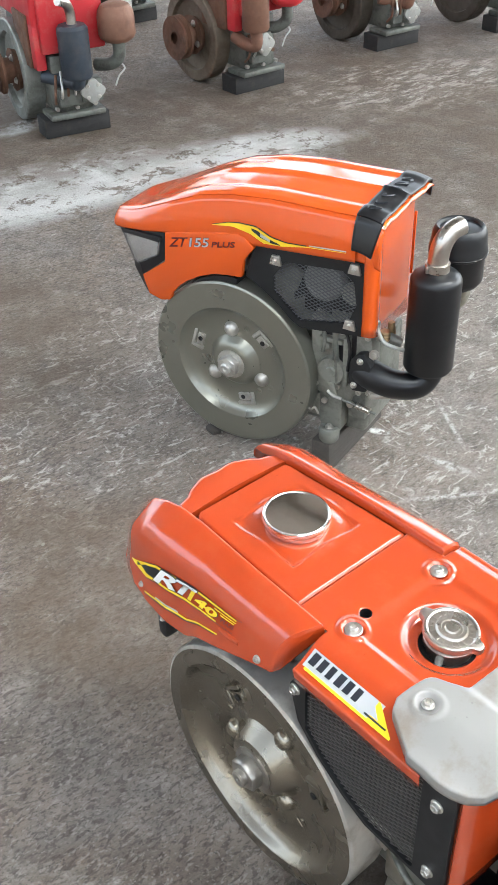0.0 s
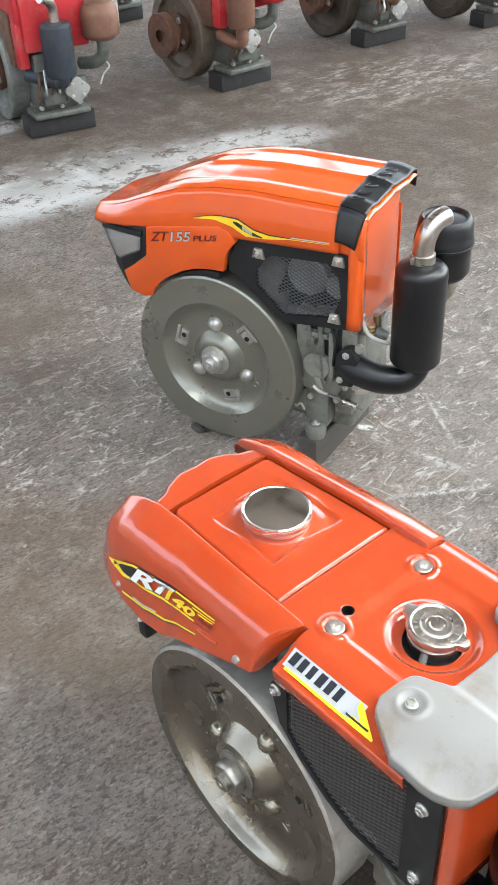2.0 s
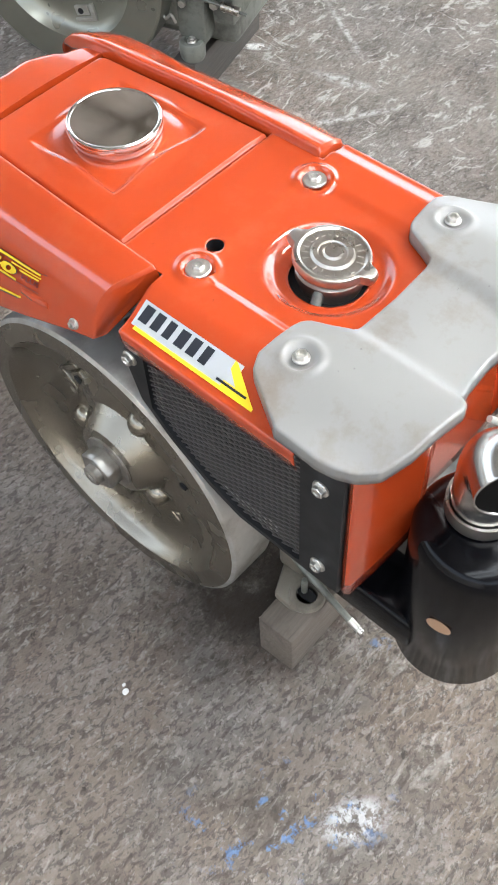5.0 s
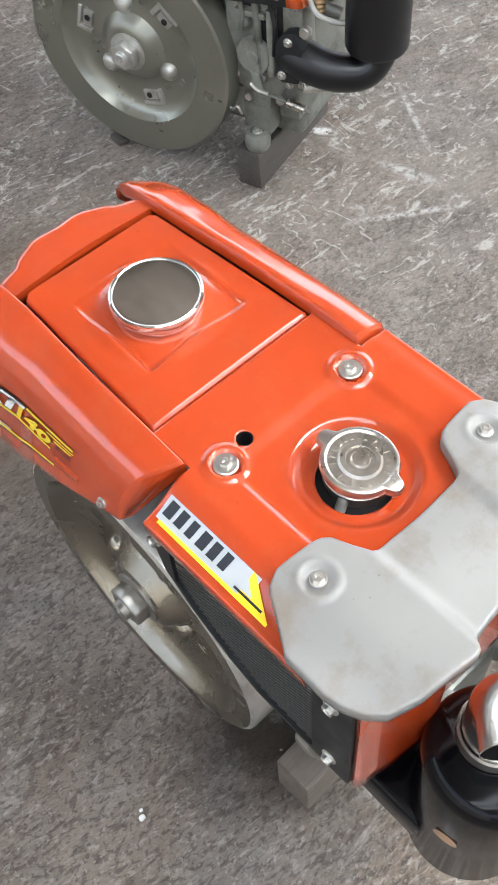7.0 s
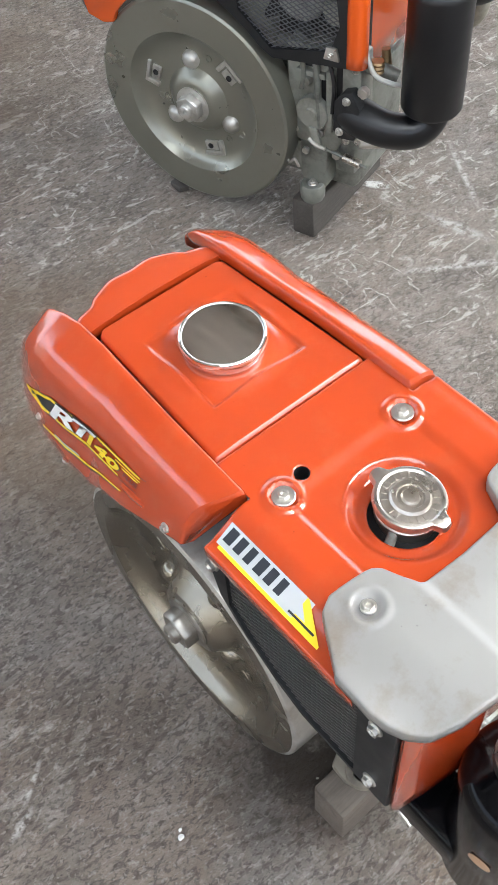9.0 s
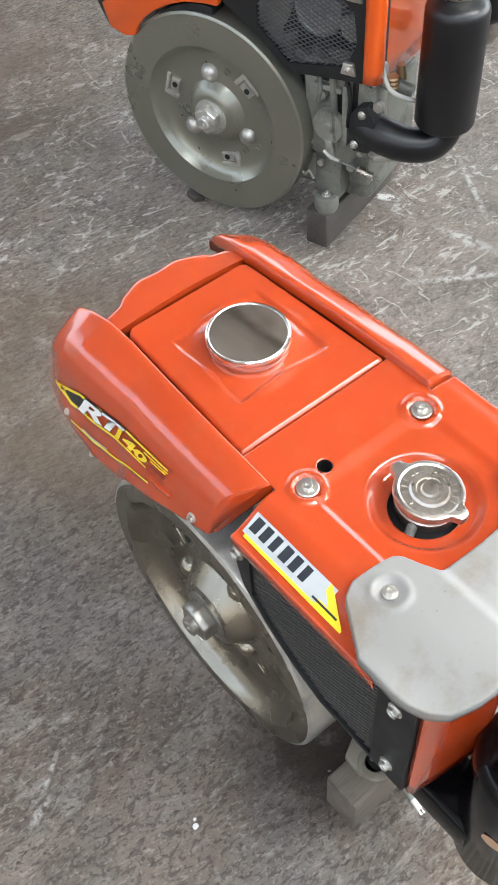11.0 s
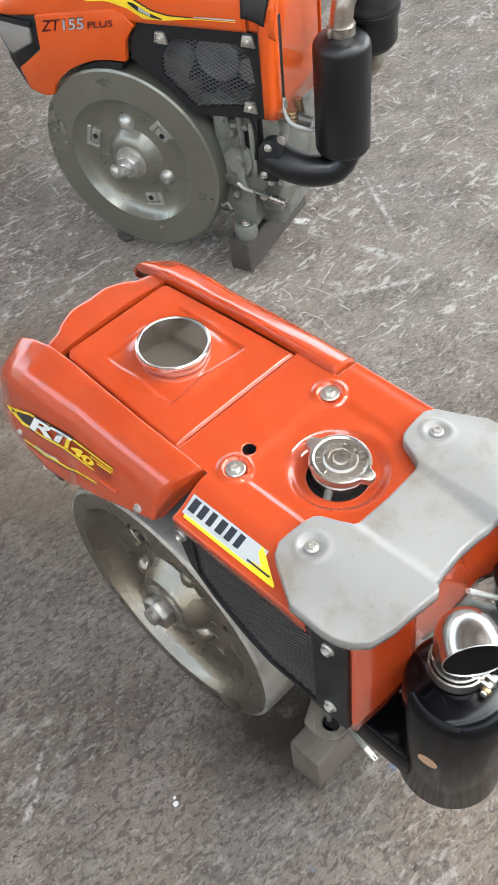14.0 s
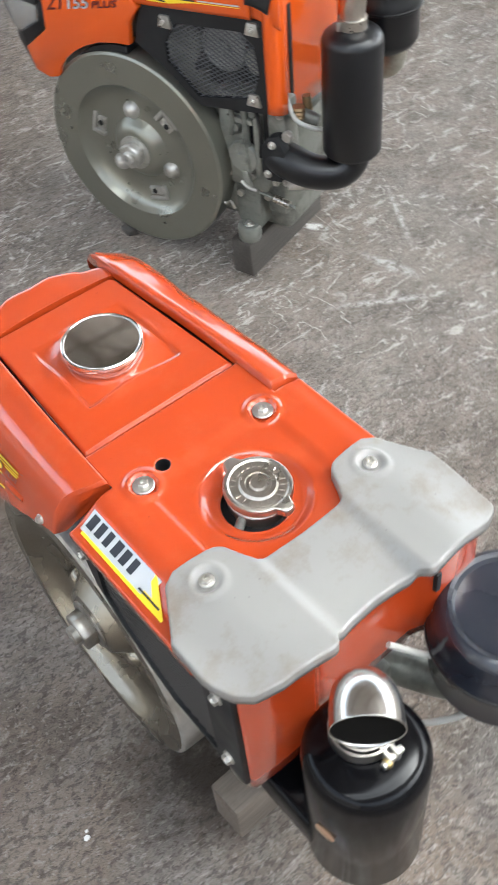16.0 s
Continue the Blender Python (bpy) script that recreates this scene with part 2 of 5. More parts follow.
case_grey = cast("grey_case", (0.31, 0.315, 0.28), 0.5, 0.36, (0.05, 0.044, 0.036), 0.6, 0.35)
foot_cast = cast("oily_foot", (0.26, 0.235, 0.195), 0.4, 0.5, (0.06, 0.045, 0.03), 0.8, 0.4)
rusty = cast("rusty_iron", (0.15, 0.075, 0.045), 0.2, 0.75, (0.05, 0.035, 0.028), 0.6, 0.5)
white_wire = Mat("white_cable", (0.42, 0.42, 0.39), 0.5).m
yellow_film = Mat("yellow_decal", (0.85, 0.6, 0.02), 0.35).m
silver_film = Mat("silver_decal", (0.47, 0.485, 0.50), 0.35, 0.2).m
black_film = Mat("black_decal", (0.012, 0.014, 0.02), 0.4).m
red_film = Mat("dark_red_decal", (0.10, 0.004, 0.006), 0.4).m
white_film = Mat("white_decal", (0.75, 0.75, 0.74), 0.4).m
bronze_film = Mat("bronze_decal", (0.42, 0.26, 0.16), 0.45, 0.2).m
lamp_glass = Mat("lamp_lens", (0.9, 0.92, 0.94), 0.06)
lamp_glass.b.inputs["Transmission Weight"].default_value = 0.85
lamp_glass = lamp_glass.m
rubber = Mat("rubber", (0.016, 0.016, 0.017), 0.7).m


def wood(name, color):
    k = Mat(name, color, 0.75)
    k.tint(k.ramp(k.noise(9, 6, 0.7, 1.0, (1, 14, 14)), 0.4, 0.7, 0, 0.7), tuple(c * 0.45 for c in color))
    k.tint(k.ramp(k.noise(30, 5), 0.55, 0.75, 0, 0.5), (0.05, 0.04, 0.032))
    k.bump(k.noise(40, 5, 0.6, 0.6, (1, 10, 10)), 0.5, 0.002)
    return k.m


wood_dark = wood("worn_wood", (0.145, 0.12, 0.098))
wood_dirty = wood("dirty_wood", (0.075, 0.066, 0.058))
wood_black = wood("oiled_wood", (0.022, 0.021, 0.021))


def concrete():
    k = Mat("worn_concrete", (0.236, 0.201, 0.175), 0.85, spec=0.25)

    def spot(x, y, rx, ry, turn=0.0, soft=0.55):
        """1 inside an ellipse on the floor, fading out over its rim."""
        mp = k.n.new("ShaderNodeMapping")
        mp.vector_type = "TEXTURE"
        mp.inputs["Location"].default_value = (x, y, 0)
        mp.inputs["Rotation"].default_value = (0, 0, radians(turn))
        mp.inputs["Scale"].default_value = (rx, ry, 1)
        k.l.new(k.tc.outputs["Object"], mp.inputs["Vector"])
        ln = k.n.new("ShaderNodeVectorMath")
        ln.operation = "LENGTH"
        k.l.new(mp.outputs[0], ln.inputs[0])
        return k.ramp(ln.outputs["Value"], 1.0, soft)

    def both(a, b):
        return k.math("MULTIPLY", a, b)

    def either(a, b):
        return k.math("MAXIMUM", a, b)

    def vein(scale, width, dist, stretch, turn, detail=5):
        """Thin wandering strokes where a noise crosses its middle value."""
        n = k.noise(scale, detail, 0.5, dist, stretch, (0, 0, turn))
        return k.ramp(k.math("ABSOLUTE", k.math("SUBTRACT", n, 0.5), 0.0), width, width * 0.35)

    # broad tones: brown dust, blue-grey trowelled cement
    k.tint(k.ramp(k.noise(1.1, 4, 0.6, 0.3), 0.40, 0.62, 0, 0.85), (0.188, 0.146, 0.114))
    k.tint(k.ramp(k.noise(2.6, 5, 0.65, 0.4, None, (0, 0, 40)), 0.50, 0.64, 0, 0.6), (0.158, 0.153, 0.150))
    k.tint(both(spot(-0.15, -0.1, 0.75, 0.6, 20, 0.2), k.ramp(k.noise(4.5, 6, 0.7, 0.4), 0.46, 0.60, 0.0, 0.55)), (0.165, 0.122, 0.098))
    # clouds a hand wide
    k.tint(k.ramp(k.noise(7, 7, 0.70, 0.5), 0.46, 0.60, 0, 0.6), (0.112, 0.095, 0.080))
    k.tint(k.ramp(k.noise(10, 7, 0.72, 0.5, None, (0, 0, 70)), 0.53, 0.63, 0, 0.5), (0.305, 0.278, 0.248))
    # fine grain, dragged by the trowel
    grain = k.noise(46, 5, 0.62, 0.5, (1, 2.0, 1), (0, 0, 28))
    k.tint(k.ramp(grain, 0.525, 0.585, 0, 0.62), (0.080, 0.068, 0.058))
    k.tint(k.ramp(k.noise(52, 5, 0.62, 0.5, (1, 2.2, 1), (0, 0, 22)), 0.565, 0.62, 0, 0.5), (0.34, 0.315, 0.288))
    k.tint(k.ramp(k.noise(105, 3, 0.6, 0.3, (1, 1.5, 1), (0, 0, 30)), 0.55, 0.62, 0, 0.6), (0.075, 0.064, 0.055))
    k.tint(k.ramp(k.noise(118, 3, 0.6, 0.3), 0.61, 0.66, 0, 0.45), (0.36, 0.335, 0.305))
    # small dark pits
    k.tint(k.ramp(k.noise(30, 6, 0.75, 0.3), 0.635, 0.66, 0, 0.8), (0.052, 0.043, 0.036))
    # paler mottled part of the slab round the taller engine
    blotch = spot(1.75, 0.80, 1.55, 1.25, 10)
    k.tint(both(blotch, k.ramp(k.noise(8, 8, 0.75, 0.3), 0.40, 0.60, 0.05, 0.55)), (0.30, 0.27, 0.235))
    # pale scuffs: dragged strokes, curls and chips, thick round the taller engine and thin elsewhere
    dense = either(spot(1.45, 0.75, 1.45, 1.15, 5), spot(0.45, 1.35, 0.9, 0.6, 10))
    area = either(k.math("MULTIPLY", k.ramp(k.noise(1.9, 4, 0.6, 0.5), 0.48, 0.60), 0.34), dense)
    for scale, width, dist, stretch, turn, gate, lo in (
            (3.6, 0.012, 0.25, (1, 1.7, 1), 20, 5.0, 0.52), (5.0, 0.014, 0.25, (2.2, 1, 1), 65, 6.0, 0.53), (7.0, 0.018, 0.2, (1, 2.4, 1), -35, 8.0, 0.54),
            (11.0, 0.02, 0.2, (1, 2.0, 1), 110, 10.0, 0.55)):
        live = k.ramp(k.noise(gate, 5, 0.7, 0.4, None, (0, 0, turn * 1.7)), lo, lo + 0.05)
        worn = k.ramp(k.noise(70, 4, 0.7), 0.40, 0.52, 0.25, 1.0)
        k.tint(both(both(vein(scale, width, dist, stretch, turn), live), both(worn, k.math("MULTIPLY", area, 0.7))), (0.54, 0.51, 0.465))
    for scale, lo, turn, stretch in ((6, 0.600, 25, (1, 3.4, 1)), (9, 0.61, -40, (1, 4.0, 1)), (8, 0.61, 95, (1, 3.2, 1)), (18, 0.62, 60, (1, 1.8, 1))):
        chips = both(k.ramp(k.noise(scale, 7, 0.74, 0.4, stretch, (0, 0, turn)), lo, lo + 0.03), area)
        k.tint(k.math("MULTIPLY", chips, 0.7), (0.53, 0.50, 0.455))
    # single long scrapes
    for x, y, rx, ry, turn in ((-0.295, 0.06, 0.045, 0.006, 40), (-0.335, 0.02, 0.035, 0.008, 25), (0.93, 0.42, 0.16, 0.012, -32), (1.02, 0.50, 0.02, 0.09, 15), (1.16, 0.62, 0.14, 0.01, 60)):
        k.tint(both(spot(x, y, rx, ry, turn, 0.3), k.ramp(k.noise(60, 5, 0.7), 0.42, 0.54, 0.0, 0.8)), (0.52, 0.50, 0.47))
    # spilled lime and rubbed white paint on the far side
    lime = either(either(spot(1.25, 2.777, 0.85, 0.34, -6), spot(2.042, 2.582, 0.6, 0.24, -18)), spot(1.416, 3.548, 0.3, 0.1, 0))
    lime = both(lime, k.ramp(k.noise(9, 10, 0.82, 0.3), 0.43, 0.47))
    k.tint(k.math("MULTIPLY", lime, 0.85), (0.64, 0.64, 0.62))
    rub = both(spot(3.244, 2.752, 0.8, 0.48, -20), k.ramp(k.noise(11, 10, 0.85, 0.3, (0.6, 1.4, 1)), 0.51, 0.55))
    k.tint(k.math("MULTIPLY", rub, 0.8), (0.58, 0.54, 0.48))
    # brown oil stains; the two far spots paint in the dimmer distant light
    stain_and_falloff = either(either(spot(0.12, 0.72, 0.35, 0.5, 10), spot(0.33, 1.95, 0.6, 0.8, 0)), either(spot(1.9, 3.25, 2.6, 0.75, -5), spot(2.75, 2.0, 1.5, 0.85, 15)))
    k.tint(both(k.math("MULTIPLY", stain_and_falloff, 0.72), k.ramp(k.noise(6, 7, 0.7, 0.3), 0.32, 0.54)), (0.115, 0.085, 0.06))
    # contact shadow with some oil under the low engine, painted near black
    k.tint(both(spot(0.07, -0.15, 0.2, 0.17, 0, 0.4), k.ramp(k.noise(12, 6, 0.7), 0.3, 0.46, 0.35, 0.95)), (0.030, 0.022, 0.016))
    # blue and white paint drops
    k.tint(both(spot(-0.148, -0.394, 0.16, 0.08, -40), k.ramp(k.noise(30, 5, 0.7), 0.58, 0.63)), (0.14, 0.21, 0.36))
    k.tint(both(spot(0.107, -0.338, 0.02, 0.012, -40), k.ramp(k.noise(60, 5, 0.7), 0.45, 0.55, 0, 0.7)), (0.14, 0.21, 0.36))
    k.tint(both(spot(-0.090, -0.46, 0.05, 0.03, -30), k.ramp(k.noise(45, 8, 0.85), 0.48, 0.52, 0, 0.7)), (0.6, 0.6, 0.6))
    k.tint(both(spot(0.987, 0.730, 0.045, 0.016, -60), k.ramp(k.noise(50, 6, 0.8), 0.44, 0.49)), (0.75, 0.75, 0.72))
    k.rough(grain, 0.75, 0.95)
    k.bump(k.noise(7, 6, 0.7, 0.4), 0.3, 0.012)
    k.bump(grain, 0.9, 0.010)
    k.bump(k.noise(80, 5, 0.7, 0.4, (1, 1.6, 1), (0, 0, 25)), 0.9, 0.006)
    return k.m


def wheel_cast(name, color, metal, rough, worn=1.0):
    """Smooth painted casting with rubbed grain, oily streaks and a few chips."""
    k = Mat(name, color, rough, metal)
    k.tint(k.ramp(k.noise(6, 5, 0.62, 0.4), 0.40, 0.68, 0, 0.45 * worn), tuple(c * 0.62 for c in color))
    k.tint(k.ramp(k.noise(22, 6, 0.7, 0.6), 0.55, 0.70, 0, 0.35 * worn), (0.15, 0.115, 0.075))
    k.tint(k.ramp(k.noise(46, 4, 0.7), 0.70, 0.72, 0, 0.8), (0.03, 0.026, 0.022))
    k.rough(k.noise(12, 3), rough * 0.85, rough * 1.25)
    k.bump(k.noise(500, 3), 0.1, 0.0005)
    k.bump(k.noise(30, 3), 0.05, 0.003)
    return k.m


cast_wheel = wheel_cast("cast_wheel", (0.30, 0.272, 0.222), 0.90, 0.25)
wheel_paint = wheel_cast("olive_wheel", (0.265, 0.262, 0.222), 0.72, 0.30, 0.3)
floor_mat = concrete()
# ---- the shed ----
b = bmesh.new()
bmesh.ops.create_grid(b, x_segments=60, y_segments=60, size=30)
for v in b.verts:
    d = max(abs(v.co.x), abs(v.co.y))
    v.co.z = 0.0 if d < 7 else 0.01 * noise.noise(v.co * 0.3)
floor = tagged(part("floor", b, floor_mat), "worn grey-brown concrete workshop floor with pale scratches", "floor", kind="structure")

roof_mat = Mat("roof_sheet", (0.75, 0.74, 0.72), 0.6, 0.0)
roof_mat.tint(roof_mat.ramp(roof_mat.noise(2, 5), 0.5, 0.75, 0, 0.6), (0.3, 0.22, 0.17))
roof_mat = roof_mat.m
wall_mat = Mat("white_wall", (0.62, 0.6, 0.56), 0.8)
wall_mat.tint(wall_mat.ramp(wall_mat.noise(1.5, 6), 0.45, 0.75, 0, 0.5), (0.35, 0.3, 0.25))
wall_mat = wall_mat.m
X0, X1, Y0, Y1 = -6.0, 12.0, -6.0, 12.0
us, vs = spaced(X0, X1, 360), [Y0, SKY_Y0, SKY_Y1, Y1]
b = sheet(lambda u, v: Vector((u, v, EAVE + 0.03 * math.cos(u * 2 * math.pi / 0.2))), us, vs, None, lambda c: SKY_X0 < c.x < SKY_X1 and SKY_Y0 < c.y < SKY_Y1)
tagged(part("ceiling", b, roof_mat, thick=0.01), "corrugated metal shed roof", "roof", kind="structure")
for k in range(17):
    x = X0 + 0.8 + k * 1.05
    b = box(x - 0.035, x + 0.035, SKY_Y1 + 0.02, Y1, EAVE - 0.13, EAVE - 0.045, 0.004)
    tagged(part("roof_purlin", b, purlin_steel), "grey steel roof purlin", "beam", kind="structure")
for k in range(6):
    y = Y0 + 0.3 + k * 3.48
    b = box(X0, X1, y - 0.05, y + 0.05, EAVE - 0.22, EAVE - 0.06, 0.004)
    for j in range(18):
        tube([(X0 + j, y, EAVE - 0.7), (X0 + 0.5 + j, y, EAVE - 0.2), (X0 + 1 + j, y, EAVE - 0.7)], 0.025, 6, b, steps=2)
    box(X0, X1, y - 0.03, y + 0.03, EAVE - 0.74, EAVE - 0.68, 0.003, 1, b)
    tagged(part("roof_beam", b, purlin_steel), "grey steel roof truss", "beam", kind="structure")
b = box(X0, X1, Y1, Y1 + 0.15, 0.0, 1.3, 0.01)
tagged(part("wall_back", b, wall_mat), "stained white low wall behind the engines", "wall", kind="structure")
# two unseen walls added on the near sides to cut the low daylight
b = box(X0 - 0.15, X0, Y0, Y1 + 0.15, 0.0, 3.2, 0.01)
tagged(part("light_block_side", b, wall_mat), "unseen stained white wall added to block side light", "wall", kind="structure")
b = box(X0, X1, Y0 - 0.15, Y0, 0.0, 3.2, 0.01)
tagged(part("light_block_front", b, wall_mat), "unseen stained white wall added behind the camera to block light", "wall", kind="structure")
for x in (X0 + 0.2, 1.5, X1 - 0.2):
    for y in (Y0 + 0.3, Y1 - 0.3):
        b = box(x - 0.08, x + 0.08, y - 0.08, y + 0.08, 0, EAVE - 0.2, 0.005)
        tagged(part("post", b, rusty), "rusty steel shed post", "post", kind="structure")
# ---- parts that both orange engines share ----
def flywheel(parent, R, r_in, cz, width, mat, rim_mat, marks=(), depth=0.03, knurl=True, turn=0.0, knob=0.019, nut=None, cy=0.0):
    """A dished flywheel whose face lies in x = 0 and which reaches into +x."""
    c = Matrix.Translation((0, cy, cz))
    prof = [(0.0, 0.002), (0.042, 0.002), (0.050, 0.004), (0.058, depth * 0.4), (0.070, depth * 0.85), (0.088, depth), (r_in - 0.048, depth), (r_in - 0.036, depth * 0.96), (r_in - 0.024, depth * 0.85),
            (r_in - 0.013, depth * 0.64), (r_in - 0.005, depth * 0.34), (r_in - 0.0004, 0.003), (r_in + 0.002, 0.0), (R - 0.006, 0.0)]
    wheel = part("flywheel", lathe(prof, 128, c @ X_AXIS), mat, parent, "", 30)
    rim = [(R - 0.006, 0.0), (R - 0.001, 0.003), (R, 0.007), (R, width), (R - 0.012, width + 0.002), (R - 0.012, width + 0.014), (R - 0.05, width + 0.016), (0.05, width + 0.016), (0.0, width + 0.016)]
    part("rim", lathe(rim, 128, c @ X_AXIS), rim_mat, wheel, "machined outer rim")
    if knurl:
        b = bmesh.new()
        for k in range(110):
            a = 2 * math.pi * k / 110
            join(b, move(box(width + 0.001, width + 0.013, -0.0032, 0.0032, R - 0.014, R - 0.004, 0), Matrix.Rotation(a, 4, "X")))
        part("ring_gear", move(b, c), steel_bolt, wheel)
    # shaft nut with its lock washer
    nut = nut or machined
    b = lathe([(0.0, -0.001), (0.038, -0.001), (0.038, 0.004), (0.0, 0.004)], 40, c @ X_AXIS)
    hexagon(0.029, -0.021, 0.0, c @ X_AXIS, b, 0.002)
    lathe([(0.014, -0.020), (0.014, -0.029), (0.011, -0.031), (0.005, -0.0305), (0.004, -0.026), (0, -0.026)], 24, c @ X_AXIS, b)
    part("shaft_nut", b, nut, wheel, "hexagon shaft nut")
    # cast bosses, blind holes and raised marks on the dish
    def at(r, deg, x=0.0):
        return c @ Matrix.Rotation(radians(deg + turn), 4, "X") @ Matrix.Translation((x, 0, r))
    for r, deg in ((0.085, 25), (0.082, 150), (0.083, 262)):
        b = lathe([(knob, 0.004), (knob * 0.89, -0.006), (knob * 0.6, -0.013), (knob * 0.3, -0.016), (0, -0.0165)], 24, at(r, deg, depth) @ X_AXIS)
        part("boss", b, machined if nut is machined else mat, wheel)
    for r, deg in ((0.108, -42), (0.108, 78), (0.108, 198)):
        b = box(-0.008, 0.002, -0.026, 0.026, 0.012, 0.02, 0.002)
        box(-0.008, 0.002, 0.016, 0.026, -0.014, 0.018, 0.002, 2, b)
        box(-0.006, 0.002, -0.02, 0.012, -0.012, 0.008, 0.002, 2, b)
        part("cast_mark", move(b, at(r, deg, depth)), machined if nut is machined else mat, wheel)
        b = lathe([(0.0062, 0.0), (0.0062, -0.0012), (0.0045, -0.0016), (0.004, 0.0), (0, 0.0)], 16, at(r - 0.002, deg + 3, depth - 0.0068) @ X_AXIS)
        part("threaded_hole", b, black_rough, wheel)
    for r, deg in ((0.07, -58), (0.071, 62), (0.07, 182), (0.1, -70), (0.1, 50), (0.1, 172)):
        b = lathe([(0.008, 0.001), (0.0075, -0.0022), (0.005, -0.0026), (0.0045, -0.0005), (0, -0.0005)], 16, at(r, deg, depth) @ X_AXIS)
        part("threaded_hole", b, mat, wheel)
    for r, deg, n in marks:
        b = bmesh.new()
        for k in range(n):
            join(b, move(box(-0.0025, 0.001, -0.004, 0.0035, -0.009, 0.009, 0.0015, 1), at(r, deg + k * 5.2, depth) @ Matrix.Rotation(radians(20 * (-1) ** k), 4, "X")))
        part("cast_lettering", b, mat, wheel)
    return wheel


def muffler(parent, x, y, z0, z1, R, elbow, mat):
    h = z1
    c = Matrix.Translation((x, y, 0))
    can = part("muffler", lathe([(0, z0), (R - 0.012, z0), (R - 0.004, z0 + 0.003), (R, z0 + 0.01), (R, h - 0.018), (R - 0.001, h - 0.012), (R - 0.004, h - 0.006), (R - 0.009, h - 0.001), (R - 0.016, h + 0.002), (0.03, h + 0.006), (0, h + 0.006)], 64, c), mat, parent, "glossy black muffler can")
    return can


def radiator_cap(parent, m):
    r = 0.0325
    pts = []
    for k in range(96):
        a = 2 * math.pi * k / 96
        ear = max(math.exp(-(((math.degrees(a) - q + 180) % 360 - 180) / 12.5) ** 4) for q in (35, 215))
        pts.append((a, r + 0.0088 * ear))
    b = bmesh.new()
    rows = []
    for h, s in ((0.0, 0.97), (0.002, 1.0), (0.006, 1.0), (0.0085, 0.965), (0.009, 0.93)):
        rows.append([b.verts.new((p * s * math.cos(a), p * s * math.sin(a), h)) for a, p in pts])
    for h, q in ((0.009, 0.0285), (0.0078, 0.0265), (0.0078, 0.0185), (0.010, 0.0165), (0.010, 0.0125), (0.0085, 0.0115), (0.0085, 0.0085), (0.0105, 0.007), (0.0108, 0.003)):
        rows.append([b.verts.new((q * math.cos(a), q * math.sin(a), h)) for a, p in pts])
    for lo, hi in zip(rows, rows[1:]):
        for k in range(96):
            b.faces.new((lo[k], lo[(k + 1) % 96], hi[(k + 1) % 96], hi[k]))
    b.faces.new(rows[-1])
    b.faces.new(rows[0][::-1])
    cap = part("radiator_cap", move(b, m), chrome_brushed, parent, "stamped chromed radiator cap with two ears", 25)
    b = bmesh.new()
    for k in range(22):
        if k in (6, 13, 18):
            continue
        join(b, move(box(0.020, 0.0252, -0.0014, 0.0014, 0.0076, 0.0086, 0, 1), m @ Matrix.Rotation(2 * math.pi * k / 22, 4, "Z")))
    part("stamped_lettering", b, chrome_brushed, cap)
    return cap


# ---- the low orange engine ----
A = thing("diesel_engine", pose(-0.021, 0, 0, 0, 0, 1.4), "orange diesel engine with silver rear cover propped on a timber block", "engine")
XC = 0.153          # middle of the hood
flywheel(A, 0.215, 0.181, 0.232, 0.062, cast_wheel, machined, ((0.125, 20, 2), (0.122, 140, 2)), 0.036, nut=nut_steel, cy=0.012)


# rear hood panel: flat pressing with dimples, a ridge and a well for the radiator cap
def hood_z(x, y):
    z = 0.5955 - (0.024 * smooth(0.115, 0.168, XC - x) + 0.004 * smooth(0.12, 0.144, x - XC))
    z -= 0.0044 * smooth(-0.108, -0.130, y) * smooth(0.090, 0.076, abs(x - XC))
    for sx, sy in ((0.072, -0.115), (0.234, -0.118)):
        q = math.hypot(x - sx, y - sy)
        z += 0.0035 * smooth(0.026, 0.017, q) - 0.005 * smooth(0.016, 0.012, q)
    q = math.hypot(x - 0.154, y + 0.203)
    z -= 0.010 * smooth(0.064, 0.048, q)
    return z


us, vs = spaced(-0.012, 0.297, 124), spaced(-0.305, -0.0395, 105)
def hood_edge(u, v):
    x, y = u, v
    for hx, hy, hr in ((0.151, -0.205, 0.0375), (0.104, -0.106, 0.0085)):
        q = math.hypot(x - hx, y - hy)
        if abs(q - hr) < 0.00178:
            x, y = hx + (x - hx) * hr / q, hy + (y - hy) * hr / q
    return Vector((x, y, hood_z(x, y)))
def hood_open(c):
    return (c.y > (-0.0945 if c.x < XC else -0.1045) and abs(c.x - XC) > 0.1085) or math.hypot(c.x - 0.151, c.y + 0.205) < 0.0375 or math.hypot(c.x - 0.104, c.y + 0.106) < 0.0085
b = sheet(hood_edge, us, vs, None, hood_open)
sheet(lambda u, v: Vector((-0.012 - 0.004 * math.sin(v * math.pi / 2), u, hood_z(-0.012, u) - 0.004 + 0.004 * math.cos(v * math.pi / 2) - 0.020 * max(v - 1, 0))), vs[:84], (0, 0.25, 0.5, 0.75, 1, 1.5, 2), b)
sheet(lambda u, v: Vector((0.297 + 0.004 * math.sin(v * math.pi / 2), u, hood_z(0.297, u) - 0.004 + 0.004 * math.cos(v * math.pi / 2) - 0.03 * max(v - 1, 0))), vs[:80], (0, 0.25, 0.5, 0.75, 1, 1.5, 2), b)
bmesh.ops.remove_doubles(b, verts=b.verts[:], dist=0.0003)
hood = part("rear_hood", b, orange_paint, A, "", 40, thick=0.0016)
